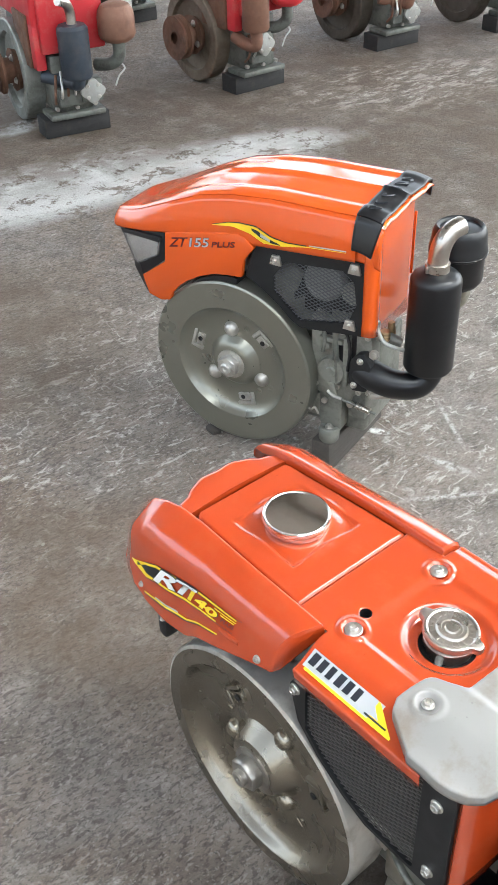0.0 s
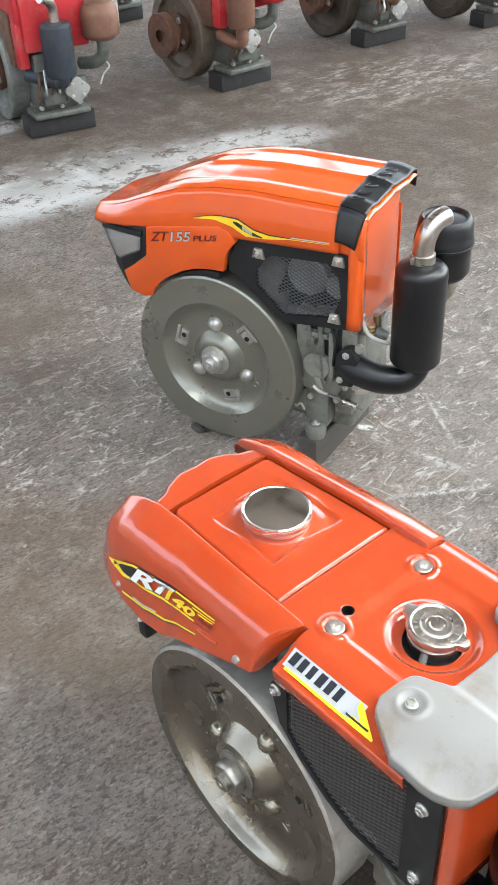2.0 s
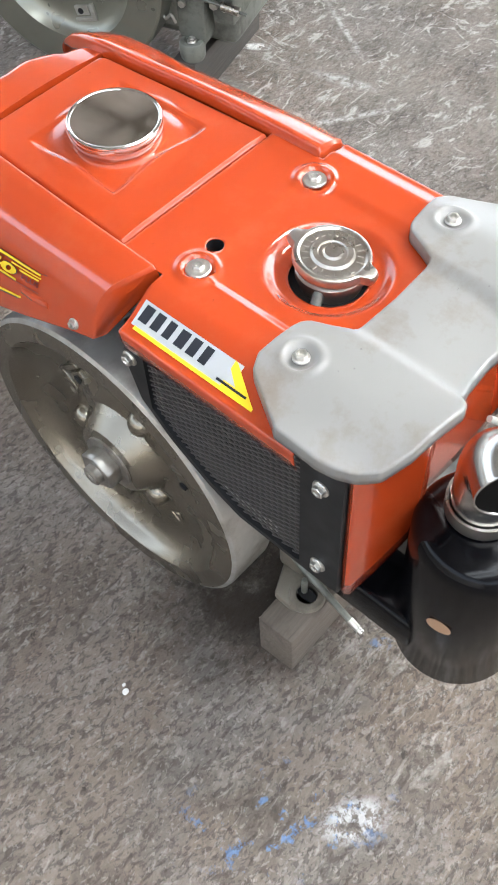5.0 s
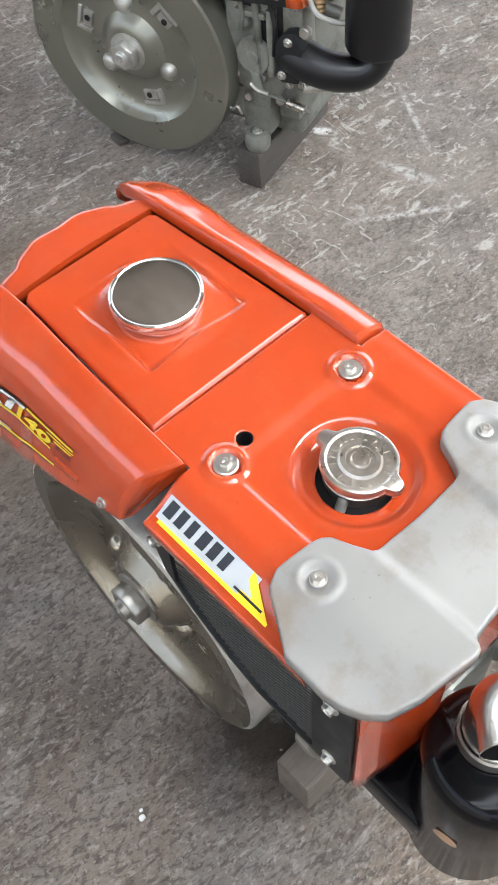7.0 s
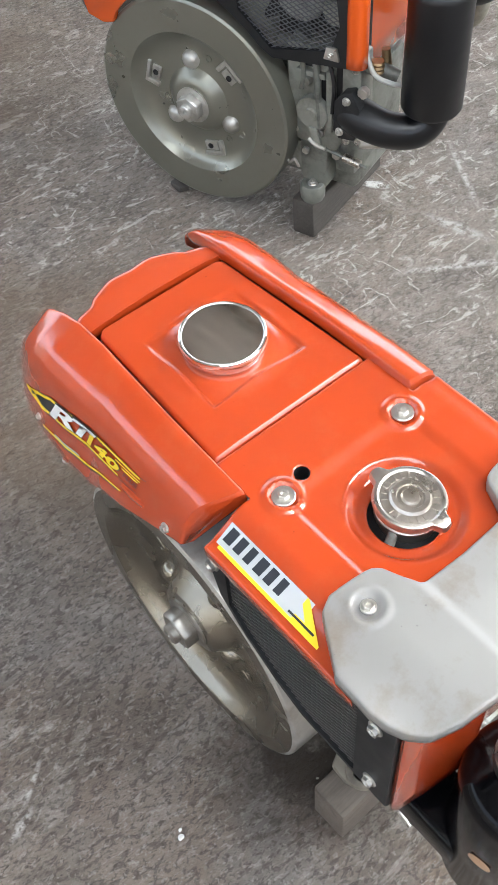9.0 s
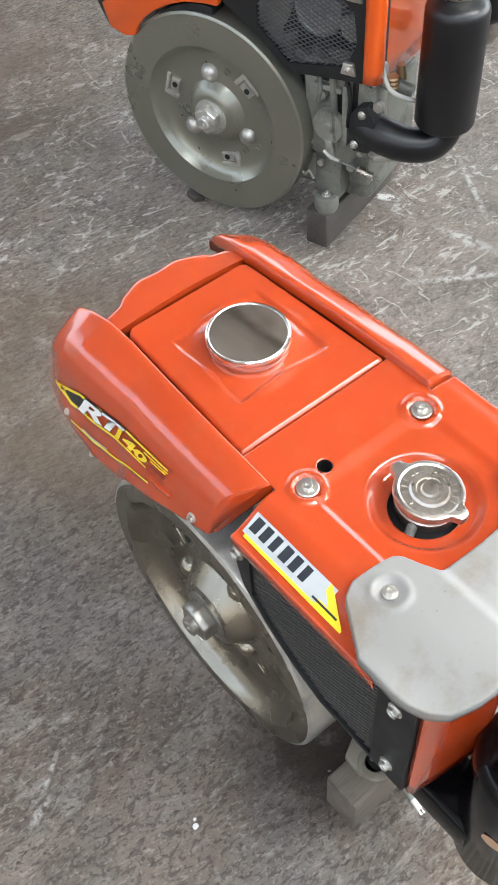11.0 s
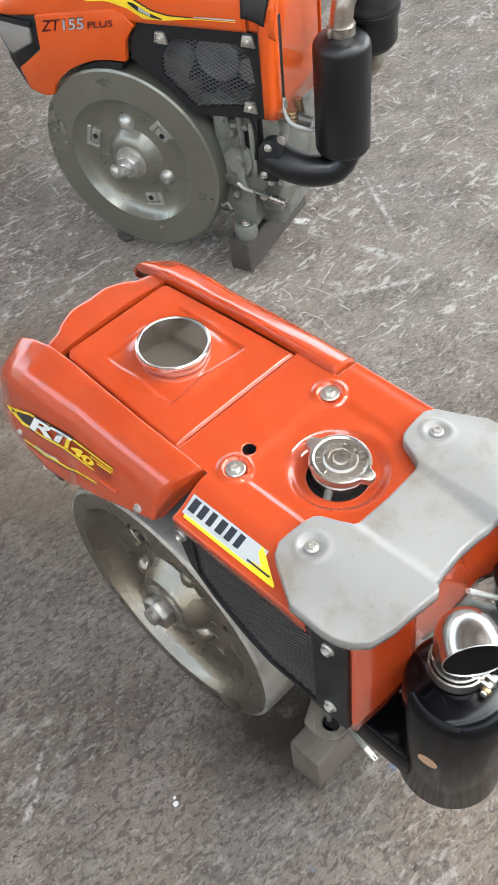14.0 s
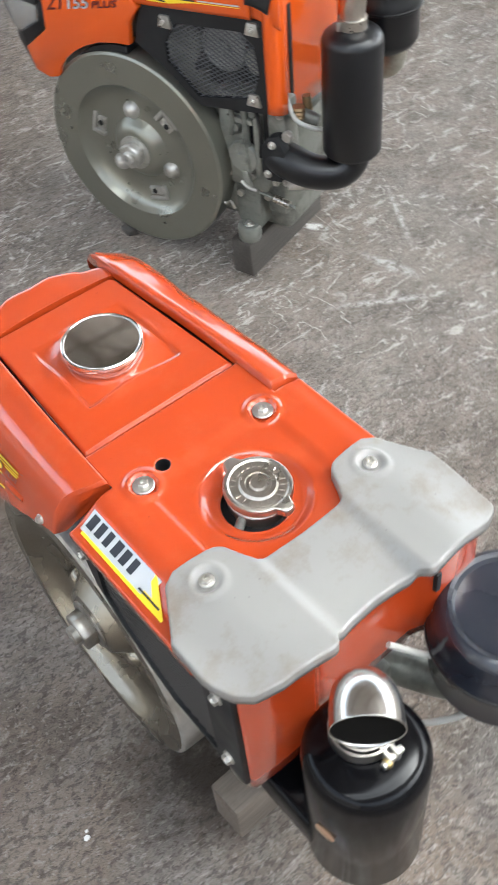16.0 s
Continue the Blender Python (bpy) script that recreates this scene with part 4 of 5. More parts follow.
# crankcase, cylinder end and feet
part("crankcase", box(0.075, 0.27, -0.16, 0.24, 0.10, 0.50, 0.02, 3), cast_block, A, "oily grey cast crankcase")
part("cylinder_block", box(0.09, 0.25, -0.32, -0.10, 0.12, 0.36, 0.015, 3), cast_block, A)
part("fuel_tank", box(0.08, 0.30, 0.02, 0.26, 0.38, 0.56, 0.02, 3), black_rough, A)
part("front_frame", box(0.03, 0.275, 0.14, 0.25, 0.40, 0.47, 0.006), black_rough, A, "black front bracket")
part("front_frame", box(0.004, 0.05, 0.224, 0.246, 0.345, 0.47, 0.006), black_rough, A)
# mounting foot with its slotted ear
def foot(parent, x, y, z, mat):
    pts = [(0.68 * p, 0.68 * q) for p, q in ((-0.044, 0.03), (-0.046, -0.010), (-0.036, -0.034), (-0.012, -0.044), (0.016, -0.042), (0.04, -0.03), (0.06, 0.0), (0.07, 0.05), (0.02, 0.06))]
    b = prism(pts, z, z + 0.014, 0.004, Matrix.Translation((x, y, 0)))
    lathe([(0.024, z + 0.013), (0.022, z + 0.019), (0.014, z + 0.020), (0.0125, z + 0.014), (0, z + 0.014)], 28, Matrix.Translation((x - 0.006, y - 0.014, 0)), b)
    box(x + 0.01, x + 0.09, y + 0.01, y + 0.05, z + 0.004, z + 0.10, 0.008, 2, b)
    f = part("foot", b, mat, parent, "slotted cast mounting foot")
    part("foot_slot", lathe([(0.0115, z + 0.0202), (0.0115, z + 0.018), (0, z + 0.018)], 20, Matrix.Translation((x - 0.006, y - 0.014, 0)) @ Matrix.Diagonal((0.7, 1.25, 1, 1))), black_rough, f)
    part("stud", lathe([(0.0045, z + 0.01), (0.0045, z + 0.046), (0.003, z + 0.048), (0, z + 0.048)], 12, Matrix.Translation((x - 0.004, y - 0.008, 0))), cast_block, f)
    return f
foot(A, 0.076, -0.240, 0.092, foot_cast)
foot(A, 0.240, -0.236, 0.092, cast_block)
part("drain_pipe", tube([(0.085, -0.20, 0.20), (0.068, -0.24, 0.19), (0.058, -0.30, 0.180), (0.054, -0.335, 0.172)], [0.006, 0.006, 0.004, 0.004], 12), cast_block, A)
part("pipe_end", tube([(0.0545, -0.332, 0.1725), (0.053, -0.352, 0.167)], 0.0045, 12), steel_bolt, A, "bright pipe end")
part("control_lever", prism([(-0.2, 0.25), (-0.215, 0.33), (-0.232, 0.33), (-0.222, 0.245)], 0.045, 0.052, 0.0015, STAND), steel_bolt, A)

# exhaust: square black duct, can, bent tail pipe with its clamp
part("exhaust_duct", box(0.02, 0.085, -0.43, -0.325, 0.292, 0.344, 0.008, 3), black_paint, A, "black square exhaust duct")
PX, PY = 0.086, -0.434
tail = [(PX, PY, 0.490), (PX, PY, 0.545), (PX - 0.002, PY - 0.003, 0.571), (PX - 0.012, PY - 0.016, 0.591), (PX - 0.027, PY - 0.034, 0.592)]
mouth_black = Mat("mouth_black", (0.005, 0.0045, 0.004), 0.95, spec=0.1).m
MX, MY = 0.083, -0.444
can = muffler(A, MX, MY, 0.263, 0.490, 0.0645, None, black_paint)
part("tail_pipe", tube(tail, [0.029, 0.029, 0.030, 0.0325, 0.034], 48, None, False, 10), chrome_soft, can, "bright bent tail pipe", 60, thick=0.0014)
# black plug set inside the mouth stands for the bore's darkness
part("mouth_plug", tube([(PX - 0.0205, PY - 0.0262, 0.5918), (PX - 0.0243, PY - 0.0308, 0.592)], 0.0324, 32), mouth_black, can, "black plug standing in for the dark pipe bore")
part("pipe_clamp", lathe([(0.0302, 0.499), (0.0328, 0.499), (0.0328, 0.514), (0.0302, 0.514)], 48, Matrix.Translation((PX, PY, 0))), chrome_brushed, can)
part("clamp_screw", tube([(PX - 0.012, PY - 0.041, 0.506), (PX + 0.014, PY - 0.039, 0.506)], 0.004, 10), steel_bolt, can)
for dx in (-0.005, 0.004):
    part("clamp_lug", box(PX + dx, PX + dx + 0.005, PY - 0.044, PY - 0.024, 0.499, 0.514, 0.001), steel_bolt, can)
part("clamp_nut", hexagon(0.006, 0.0, 0.006, Matrix.Translation((PX - 0.009, PY - 0.041, 0.506)) @ X_AXIS), cast("brass", (0.5, 0.38, 0.18), 1.0, 0.35), can, "brass clamp nut")
a = radians(188)
m = Matrix.Translation((MX + 0.0648 * math.cos(a), MY + 0.0648 * math.sin(a), 0.392)) @ Matrix.Rotation(a, 4, "Z") @ X_AXIS
part("round_sticker", lathe([(0.013, 0.0), (0.013, 0.0007), (0, 0.0009)], 28, m @ Matrix.Diagonal((0.75, 0.95, 1, 1))), bronze_film, can, "worn bronze oval sticker")

# air cleaner
def air_cleaner(parent, x, y, z0, z1, R, mat):
    c = Matrix.Translation((x, y, 0))
    h = z1 - z0
    pot = part("air_cleaner", lathe([(0, z0), (R * 0.55, z0), (R * 0.85, z0 + h * 0.08), (R * 0.97, z0 + h * 0.16), (R * 0.97, z0 + h * 0.5), (R, z0 + h * 0.54), (R * 1.04, z0 + h * 0.56), (R * 1.04, z0 + h * 0.62), (R, z0 + h * 0.66), (R * 0.98, z0 + h * 0.72), (R * 0.95, z0 + h * 0.84), (R * 0.88, z0 + h * 0.91), (R * 0.81, z0 + h * 0.93), (R * 0.75, z0 + h * 0.92), (R * 0.71, z0 + h * 0.89), (R * 0.4, z0 + h * 0.90), (0, z0 + h * 0.905)], 64, c), mat, parent, "black round oil-bath air cleaner")
    part("clip_band", lathe([(R * 1.0, z0 + h * 0.53), (R * 1.055, z0 + h * 0.545), (R * 1.055, z0 + h * 0.565), (R * 1.0, z0 + h * 0.58)], 64, c), black_satin, pot)
    return pot
air_cleaner(A, 0.287, -0.445, 0.386, 0.53, 0.082, paint("blue_black_enamel", (0.016, 0.019, 0.028), 0.26, 0.3, (0.07, 0.066, 0.06), 0.2))
part("intake_pipe", tube([(0.285, -0.44, 0.43), (0.285, -0.44, 0.36), (0.26, -0.40, 0.33), (0.22, -0.33, 0.33)], 0.022, 20), cast_block, A)
part("fuel_line", tube([(0.17, -0.385, 0.50), (0.22, -0.41, 0.45), (0.26, -0.40, 0.42), (0.30, -0.37, 0.41)], 0.0035, 10), white_wire, A, "pale fuel line")
part("fuel_line", tube([(0.12, -0.36, 0.40), (0.17, -0.41, 0.36), (0.22, -0.45, 0.37), (0.26, -0.46, 0.39)], 0.004, 10), white_wire, A)
b = box(0.10, 0.20, -0.37, -0.33, 0.29, 0.40, 0.01, 2)
part("injector_pump", b, cast_block, A)

# wood under the rear feet
def wood_block(name, m, lx, ly, lz, mat, label):
    b = box(-lx / 2, lx / 2, -ly / 2, ly / 2, 0, lz, 0.004, 2)
    for v in b.verts:
        v.co += 0.003 * noise.noise_vector(v.co * 23)
    ob = part(name, b, mat)
    ob.matrix_world = m
    return tagged(ob, label, "block")
wood_block("wood_block", pose(0.117, -0.243, 0.0, 0, 0, 3), 0.24, 0.056, 0.092, wood_dark, "grey worn timber block under the engine foot")
# ---- the taller, newer orange engine ----
B = thing("diesel_engine", pose(0.673, 0.924, 0, 0, 0, 20.2), "bright orange diesel engine with headlamp and curved hood", "engine")
flywheel(B, 0.222, 0.151, 0.245, 0.05, wheel_paint, wheel_paint, ((0.122, 100, 2), (0.120, -38, 2), (0.118, 150, 2)), 0.028, False, -32, 0.021, cy=0.012)
BC = 0.150
STRETCH = 1.115
def drawn(knots, dz=0.0):
    """Draw the front half of a profile out towards the nose."""
    return tuple((y * STRETCH if y > 0 else y, z + dz) for y, z in knots)
HL = drawn(((-0.335, 0.600), (-0.06, 0.583), (0.1, 0.573), (0.17, 0.561), (0.25, 0.544), (0.3, 0.531), (0.335, 0.522), (0.345, 0.520)))
HS = drawn(((-0.335, 0.698), (-0.1, 0.697), (0.0, 0.688), (0.08, 0.670), (0.14, 0.645), (0.2, 0.616), (0.25, 0.592), (0.29, 0.577), (0.32, 0.566), (0.338, 0.558), (0.345, 0.549)), -0.004)
HX = drawn(((-0.335, 0.012), (0.15, 0.014), (0.22, 0.024), (0.28, 0.042), (0.32, 0.062), (0.335, 0.074), (0.345, 0.088)))
HB = drawn(((-0.335, -0.006), (0.15, -0.006), (0.22, 0.002), (0.28, 0.020), (0.32, 0.040), (0.335, 0.052), (0.345, 0.070)))
def bhood(y, v, grow=0.0):
    """v: 0 at the lower left edge, 1 at the crease, 2 on the middle line; mirrored beyond."""
    s = 1
    if v > 2:
        v, s = 4 - v, -1
    zl, zs, xs, xb = line1(y, HL), line1(y, HS), line1(y, HX), line1(y, HB)
    if v < 1:
        t = v
        x, z = xb + (xs - xb) * t ** 1.6 - 0.004 * math.sin(t * math.pi), zl + (zs - zl) * t
        if t > 0.88:
            x += 0.004 * smooth(0.88, 1, t)
    else:
        t = v - 1
        x = xs + (BC - xs) * t
        z = zs + 0.012 * math.sin(t * math.pi / 2) * smooth(0.38, 0.1, y) - 0.006 * smooth(0.25, 0.4, t) * smooth(0.3, 0.0, y) * smooth(0.0, 0.1, 1 - t)
        z += 0.0035 * smooth(0.0, 0.1, t)
    x -= grow * (1 - min(v, 1.0)) * 1.0
    z += grow * min(v, 1.0)
    return Vector((x if s > 0 else 2 * BC - x, y, z))
ys = spaced(-0.315, 0.32, 60) + spaced(0.325, 0.345 * STRETCH, 12)
vs = spaced(0, 0.8, 10) + spaced(0.82, 1.2, 12)[0:] + spaced(1.25, 2.75, 24) + spaced(2.8, 3.2, 12) + spaced(3.25, 4, 10)
b = sheet(bhood, ys, vs)
n = len(vs)
b.verts.ensure_lookup_table()
b.faces.new([b.verts[(len(ys) - 1) * n + k] for k in range(n)])
hood_b = part("hood", b, orange_bright, B, "", 40, thick=0.002)
# black band over the rear of the hood
vs2 = spaced(0.28, 0.8, 10) + spaced(0.82, 1.2, 10) + spaced(1.25, 2.75, 20) + spaced(2.8, 3.2, 10) + spaced(3.25, 3.45, 5)
def band(u, v):
    t = (u + 0.308) / -0.062
    p = bhood(-0.312, v, 0.004)
    p.y = u + (0.020 * (1 - v) if v < 1 else (0.020 * (v - 3) if v > 3 else 0)) * t
    p.z -= 0.012 * max(t, 0) ** 2
    return p
band_b = part("rear_band", sheet(band, spaced(-0.306, -0.366, 10), vs2), black_satin, B, "black rear band with handwritten scrawl", 40, thick=0.004)
# scrawled handwriting, not legible: loops of dark marker
for k in range(6):
    v = 1.25 + k * 0.26
    pts = []
    for j in range(7):
        a = j * 1.15 + k
        q = band(-0.330 + 0.012 * math.sin(a), v + 0.07 * math.cos(a * 1.3)) + Vector((0, 0, 0.0012))
        pts.append(q)
    part("scrawl", tube(pts, 0.0016, 6, None, True, 3), black_film, band_b)
# yellow flash on the hood's side
def on_hood(y, v, lift=0.001):
    p = bhood(y, v)
    return p + Vector((-lift, 0, 0.2 * lift))
def flash(name, top, low, mat, parent, lift):
    ys2 = spaced(low[0][0], low[-1][0], 40)
    return part(name, sheet(lambda u, w: on_hood(u, line1(u, low) + (line1(u, top) - line1(u, low)) * w, lift), ys2, (0, 0.33, 0.66, 1)), mat, parent)
fl = flash("side_flash", ((-0.295, 0.200), (-0.20, 0.185), (-0.15, 0.18), (-0.1124, 0.245), (-0.073, 0.42), (-0.028, 0.45), (0.0, 0.43), (0.041, 0.36)), ((-0.295, 0.188), (-0.20, 0.165), (-0.14, 0.09), (-0.0926, 0.085), (-0.058, 0.26), (-0.0135, 0.36), (0.041, 0.345)), yellow_film, B, 0.001)
tagged(fl, "yellow and black side flash")
flash("dark_edge", ((-0.20, 0.210), (-0.15, 0.205), (-0.1124, 0.275), (-0.073, 0.45), (-0.028, 0.475), (0.0, 0.45), (0.041, 0.375)), ((-0.20, 0.185), (-0.15, 0.18), (-0.1124, 0.245), (-0.073, 0.42), (-0.028, 0.45), (0.0, 0.43), (0.041, 0.36)), black_film, fl, 0.0008)
flash("black_core", ((-0.135, 0.125), (-0.105, 0.215), (-0.075, 0.36), (-0.062, 0.385)), ((-0.135, 0.10), (-0.112, 0.125), (-0.085, 0.21), (-0.062, 0.345)), black_film, fl, 0.0016)
flash("silver_core", ((-0.110, 0.20), (-0.085, 0.31)), ((-0.110, 0.14), (-0.085, 0.23)), silver_film, fl, 0.0022)
flash("small_print", ((-0.295, 0.245), (-0.206, 0.225)), ((-0.295, 0.215), (-0.206, 0.20)), silver_film, fl, 0.0014)
# orange lip of the hood behind the band
def lip(u, v):
    p = bhood(-0.312, v, -0.007)
    p.y = u
    p.z -= 0.012 * max((u + 0.308) / -0.062, 0) ** 2
    return p
part("hood_lip", sheet(lip, spaced(-0.312, -0.371, 6), [v for v in vs if v < 3.03]), orange_bright, hood_b, "", 40, thick=0.003)

# lower side: fairing, lamp, dark lamp surround
def bent(b):
    for v in b.verts:
        v.co.x += 0.045 * smooth(0.18, 0.36, v.co.y) ** 1.3
    return b
def side_plate(name, poly, x0, x1, mat, label="", bev=0.003):
    return part(name, bent(prism(poly, x0, x1, bev, STAND)), mat, B, label)
arch = [(0.005 - 0.19 * math.sin(radians(a)), 0.262 + 0.222 * math.cos(radians(a))) for a in range(5, -56, -6)]
side_plate("side_fairing", [(0.174, 0.567), (0.10, 0.581), (0.01, 0.599), (-0.028, 0.605), (-0.046, 0.599), (-0.068, 0.576), (-0.050, 0.555), (-0.039, 0.537), (-0.034, 0.497), (0.0, 0.495), (0.043, 0.488), (0.082, 0.473), (0.118, 0.453), (0.146, 0.431), (0.166, 0.408), (0.175, 0.387), (0.20, 0.381), (0.244, 0.385), (0.264, 0.430), (0.22, 0.461), (0.181, 0.49)], -0.011, 0.006, orange_bright, "", 0.004)
side_plate("wheel_arch", [(y, z) for y, z in arch] + [(y * 1.0, z - 0.016) for y, z in arch[::-1]], 0.004, 0.05, black_rough)
side_plate("lamp_surround", [(0.177, 0.562), (0.30, 0.545), (0.345, 0.532), (0.325, 0.49), (0.300, 0.452), (0.300, 0.436), (0.258, 0.390), (0.246, 0.385), (0.262, 0.43), (0.22, 0.462), (0.181, 0.492)], -0.007, 0.010, plastic_dark, "black lamp surround")
lens = side_plate("headlamp", [(0.190, 0.547), (0.30, 0.532), (0.332, 0.525), (0.315, 0.492), (0.293, 0.460), (0.275, 0.456), (0.24, 0.476), (0.199, 0.500)], -0.013, -0.003, lamp_glass, "clear headlamp lens")
side_plate("lamp_reflector", [(0.196, 0.542), (0.30, 0.527), (0.320, 0.520), (0.306, 0.49), (0.289, 0.464), (0.274, 0.461), (0.24, 0.481), (0.203, 0.503)], -0.0082, -0.005, chrome)
side_plate("lamp_hood", [(0.186, 0.552), (0.30, 0.537), (0.334, 0.529), (0.330, 0.520), (0.30, 0.526), (0.190, 0.538)], -0.0145, -0.004, plastic_dark, "", 0.001)
def model_text(body, y0, y1, h, mat, shear, bold, lift=0.0):
    def at(u, v):
        y = y0 + (y1 - y0) * u
        return Vector((-0.0114 - lift, y, 0.533 + (0.163 - y) * 0.2 + h * v))
    return wrapped("model_lettering", body, at, mat, B, bold, shear)
model_text("ZT", 0.164, 0.108, 0.024, red_film, 0.35, 0.02)
model_text("155", 0.107, 0.049, 0.024, black_film, 0.15, 0.035)
model_text("155", 0.106, 0.050, 0.0225, silver_film, 0.15, 0.012, 0.0004)
model_text("PLUS", 0.044, -0.021, 0.0145, red_film, 0.15, 0.025)

# grille: black plate with cut corners, net, fan
out_b = [(-0.336, 0.596), (-0.062, 0.578), (-0.050, 0.545), (-0.036, 0.500), (-0.085, 0.470), (-0.125, 0.440), (-0.155, 0.412), (-0.180, 0.398), (-0.336, 0.416)]
in_b = [(-0.284, 0.567), (-0.141, 0.556), (-0.110, 0.513), (-0.110, 0.476), (-0.177, 0.416), (-0.298, 0.440), (-0.319, 0.490), (-0.311, 0.545)]
grille = part("grille_plate", ring_plate(out_b, in_b, 0.004, 0.014), plastic_dark, B, "black grille plate with cut corners")
wire_net(in_b, 0.0088, 0.0009, 0.008, grille, Mat("grille_wire", (0.15, 0.155, 0.165), 0.4, 0.5).m, 0.55)
for y, z in ((-0.118, 0.556), (-0.312, 0.578), (-0.305, 0.440)):
    part("grille_clip", prism([(-0.016, -0.012), (0.016, -0.012), (0.010, 0.012), (-0.010, 0.012)], -0.004, 0.004, 0.002, Matrix.Translation((0.002, y, z)) @ STAND), steel_bolt, grille)
    bolt("clip_bolt", Matrix.Translation((-0.003, y, z)) @ Matrix.Rotation(radians(-90), 4, "Y"), 0.005, grille, "", 1.3)
c = Matrix.Translation((0.045, -0.215, 0.505)) @ X_AXIS
fan = part("fan_hub", lathe([(0, 0.0), (0.012, 0.0), (0.016, 0.004), (0.040, 0.004), (0.044, 0.0), (0.048, 0.002), (0.05, 0.012), (0.05, 0.03), (0, 0.03)], 40, c), cast("fan_metal", (0.27, 0.275, 0.27), 0.5, 0.4, grain=0.1, dirty=0.4), B, "ribbed grey fan pulley")
for k in range(6):
    m = Matrix.Translation((0.065, -0.215, 0.505)) @ Matrix.Rotation(k * math.pi / 3, 4, "X") @ Matrix.Rotation(radians(25), 4, "Z")
    part("fan_blade", move(box(-0.001, 0.001, -0.022, 0.022, 0.045, 0.10, 0.0005, 1), m), plastic_dark, fan)
part("fan_shroud", box(0.085, 0.10, -0.335, -0.09, 0.40, 0.59, 0.003), black_rough, B)
part("second_pulley", lathe([(0, 0.0), (0.02, 0.0), (0.026, 0.006), (0.026, 0.02), (0, 0.02)], 28, Matrix.Translation((0.04, -0.288, 0.49)) @ X_AXIS), case_grey, B)

# rear: orange panel wrapped round the corner, under the band
rp = [(-0.002, -0.336), (-0.004, -0.345), (0.0, -0.356), (0.010, -0.362), (0.030, -0.362), (0.040, -0.358), (0.050, -0.340), (0.058, -0.334), (0.10, -0.333), (0.20, -0.332), (0.275, -0.332), (0.284, -0.329), (0.287, -0.30)]
b = sheet(lambda u, v: Vector((rp[u][0], rp[u][1], line1(rp[u][0], ((-0.01, 0.424), (0.01, 0.418), (0.04, 0.408), (0.06, 0.375), (0.29, 0.352))) * (1 - v) + v * line1(rp[u][0], ((-0.01, 0.610), (0.02, 0.66), (0.045, 0.697), (0.26, 0.697), (0.31, 0.61))))), range(len(rp)), spaced(0, 1, 8))
part("rear_panel", b, orange_bright, B, "", 50, thick=0.002)
part("side_panel", bent(prism([(0.33, 0.53), (-0.33, 0.60), (-0.33, 0.44), (-0.05, 0.44), (0.26, 0.40)], 0.296, 0.302, 0.002, STAND)), orange_bright, B)

# crankcase and its fittings
case_b = part("crankcase", box(0.06, 0.27, -0.15, 0.24, 0.09, 0.52, 0.02, 3), cast_block, B, "grey cast crankcase")
part("cylinder_block", box(0.075, 0.25, -0.325, -0.10, 0.10, 0.40, 0.014, 3), cast_block, B)
part("timing_cover", prism([(-0.190, 0.42), (-0.345, 0.42), (-0.350, 0.25), (-0.306, 0.228), (-0.296, 0.20), (-0.240, 0.20), (-0.190, 0.22)], 0.040, 0.090, 0.006, STAND), case_grey, B, "grey-green cast timing cover")
part("cylinder_head", box(0.045, 0.25, -0.335, -0.29, 0.16, 0.345, 0.008, 2), cast_block, B)
part("cover_rib", box(0.027, 0.045, -0.293, -0.279, 0.255, 0.385, 0.004, 2), case_grey, B)
part("cover_rib", box(0.030, 0.045, -0.276, -0.215, 0.362, 0.374, 0.003, 2), case_grey, B)
part("cover_rib", box(0.032, 0.045, -0.262, -0.255, 0.30, 0.41, 0.002, 2), case_grey, B)
# thin black slabs laid on the cover draw its shaded hollows
part("pocket_shade", box(0.0385, 0.042, -0.277, -0.264, 0.305, 0.358, 0.001, 1), black_rough, B)
part("pocket_shade", box(0.0385, 0.042, -0.308, -0.296, 0.30, 0.40, 0.001, 1), black_rough, B)
part("pocket_shade", box(0.0385, 0.042, -0.253, -0.225, 0.378, 0.405, 0.001, 1), black_rough, B)
part("stepped_boss", lathe([(0.0, -0.012), (0.008, -0.012), (0.010, 0.0), (0.019, 0.0), (0.021, 0.004), (0.021, 0.03), (0, 0.03)], 28, Matrix.Translation((0.040, -0.236, 0.352)) @ X_AXIS), case_grey, B)
# mounting lug with its bolt, standing on the timber
b = prism([(-0.216, 0.215), (-0.216, 0.132), (-0.226, 0.112), (-0.274, 0.112), (-0.279, 0.132), (-0.276, 0.165), (-0.280, 0.215)], 0.038, 0.085, 0.006, STAND)
lug = part("mounting_lug", b, cast_block, B)
part("lug_boss", lathe([(0.022, 0.086), (0.025, 0.092), (0.026, 0.100), (0.026, 0.118), (0.023, 0.124), (0.015, 0.125), (0.013, 0.121), (0, 0.121)], 32, Matrix.Translation((0.032, -0.248, 0))), cast_block, lug)
bolt("lug_bolt", Matrix.Translation((0.032, -0.248, 0.121)), 0.0075, lug, "", 1.4)
part("sump_rail", box(0.05, 0.10, -0.25, -0.12, 0.13, 0.20, 0.01, 2), case_grey, B)
part("rocker_arm", tube([(0.035, -0.255, 0.40), (0.03, -0.262, 0.33), (0.03, -0.268, 0.26)], 0.007, 10), cast_block, B)
part("head_nut", hexagon(0.011, 0, 0.014, Matrix.Translation((0.04, -0.355, 0.36)) @ Matrix.Rotation(radians(-90), 4, "Y")), steel_bolt, B)
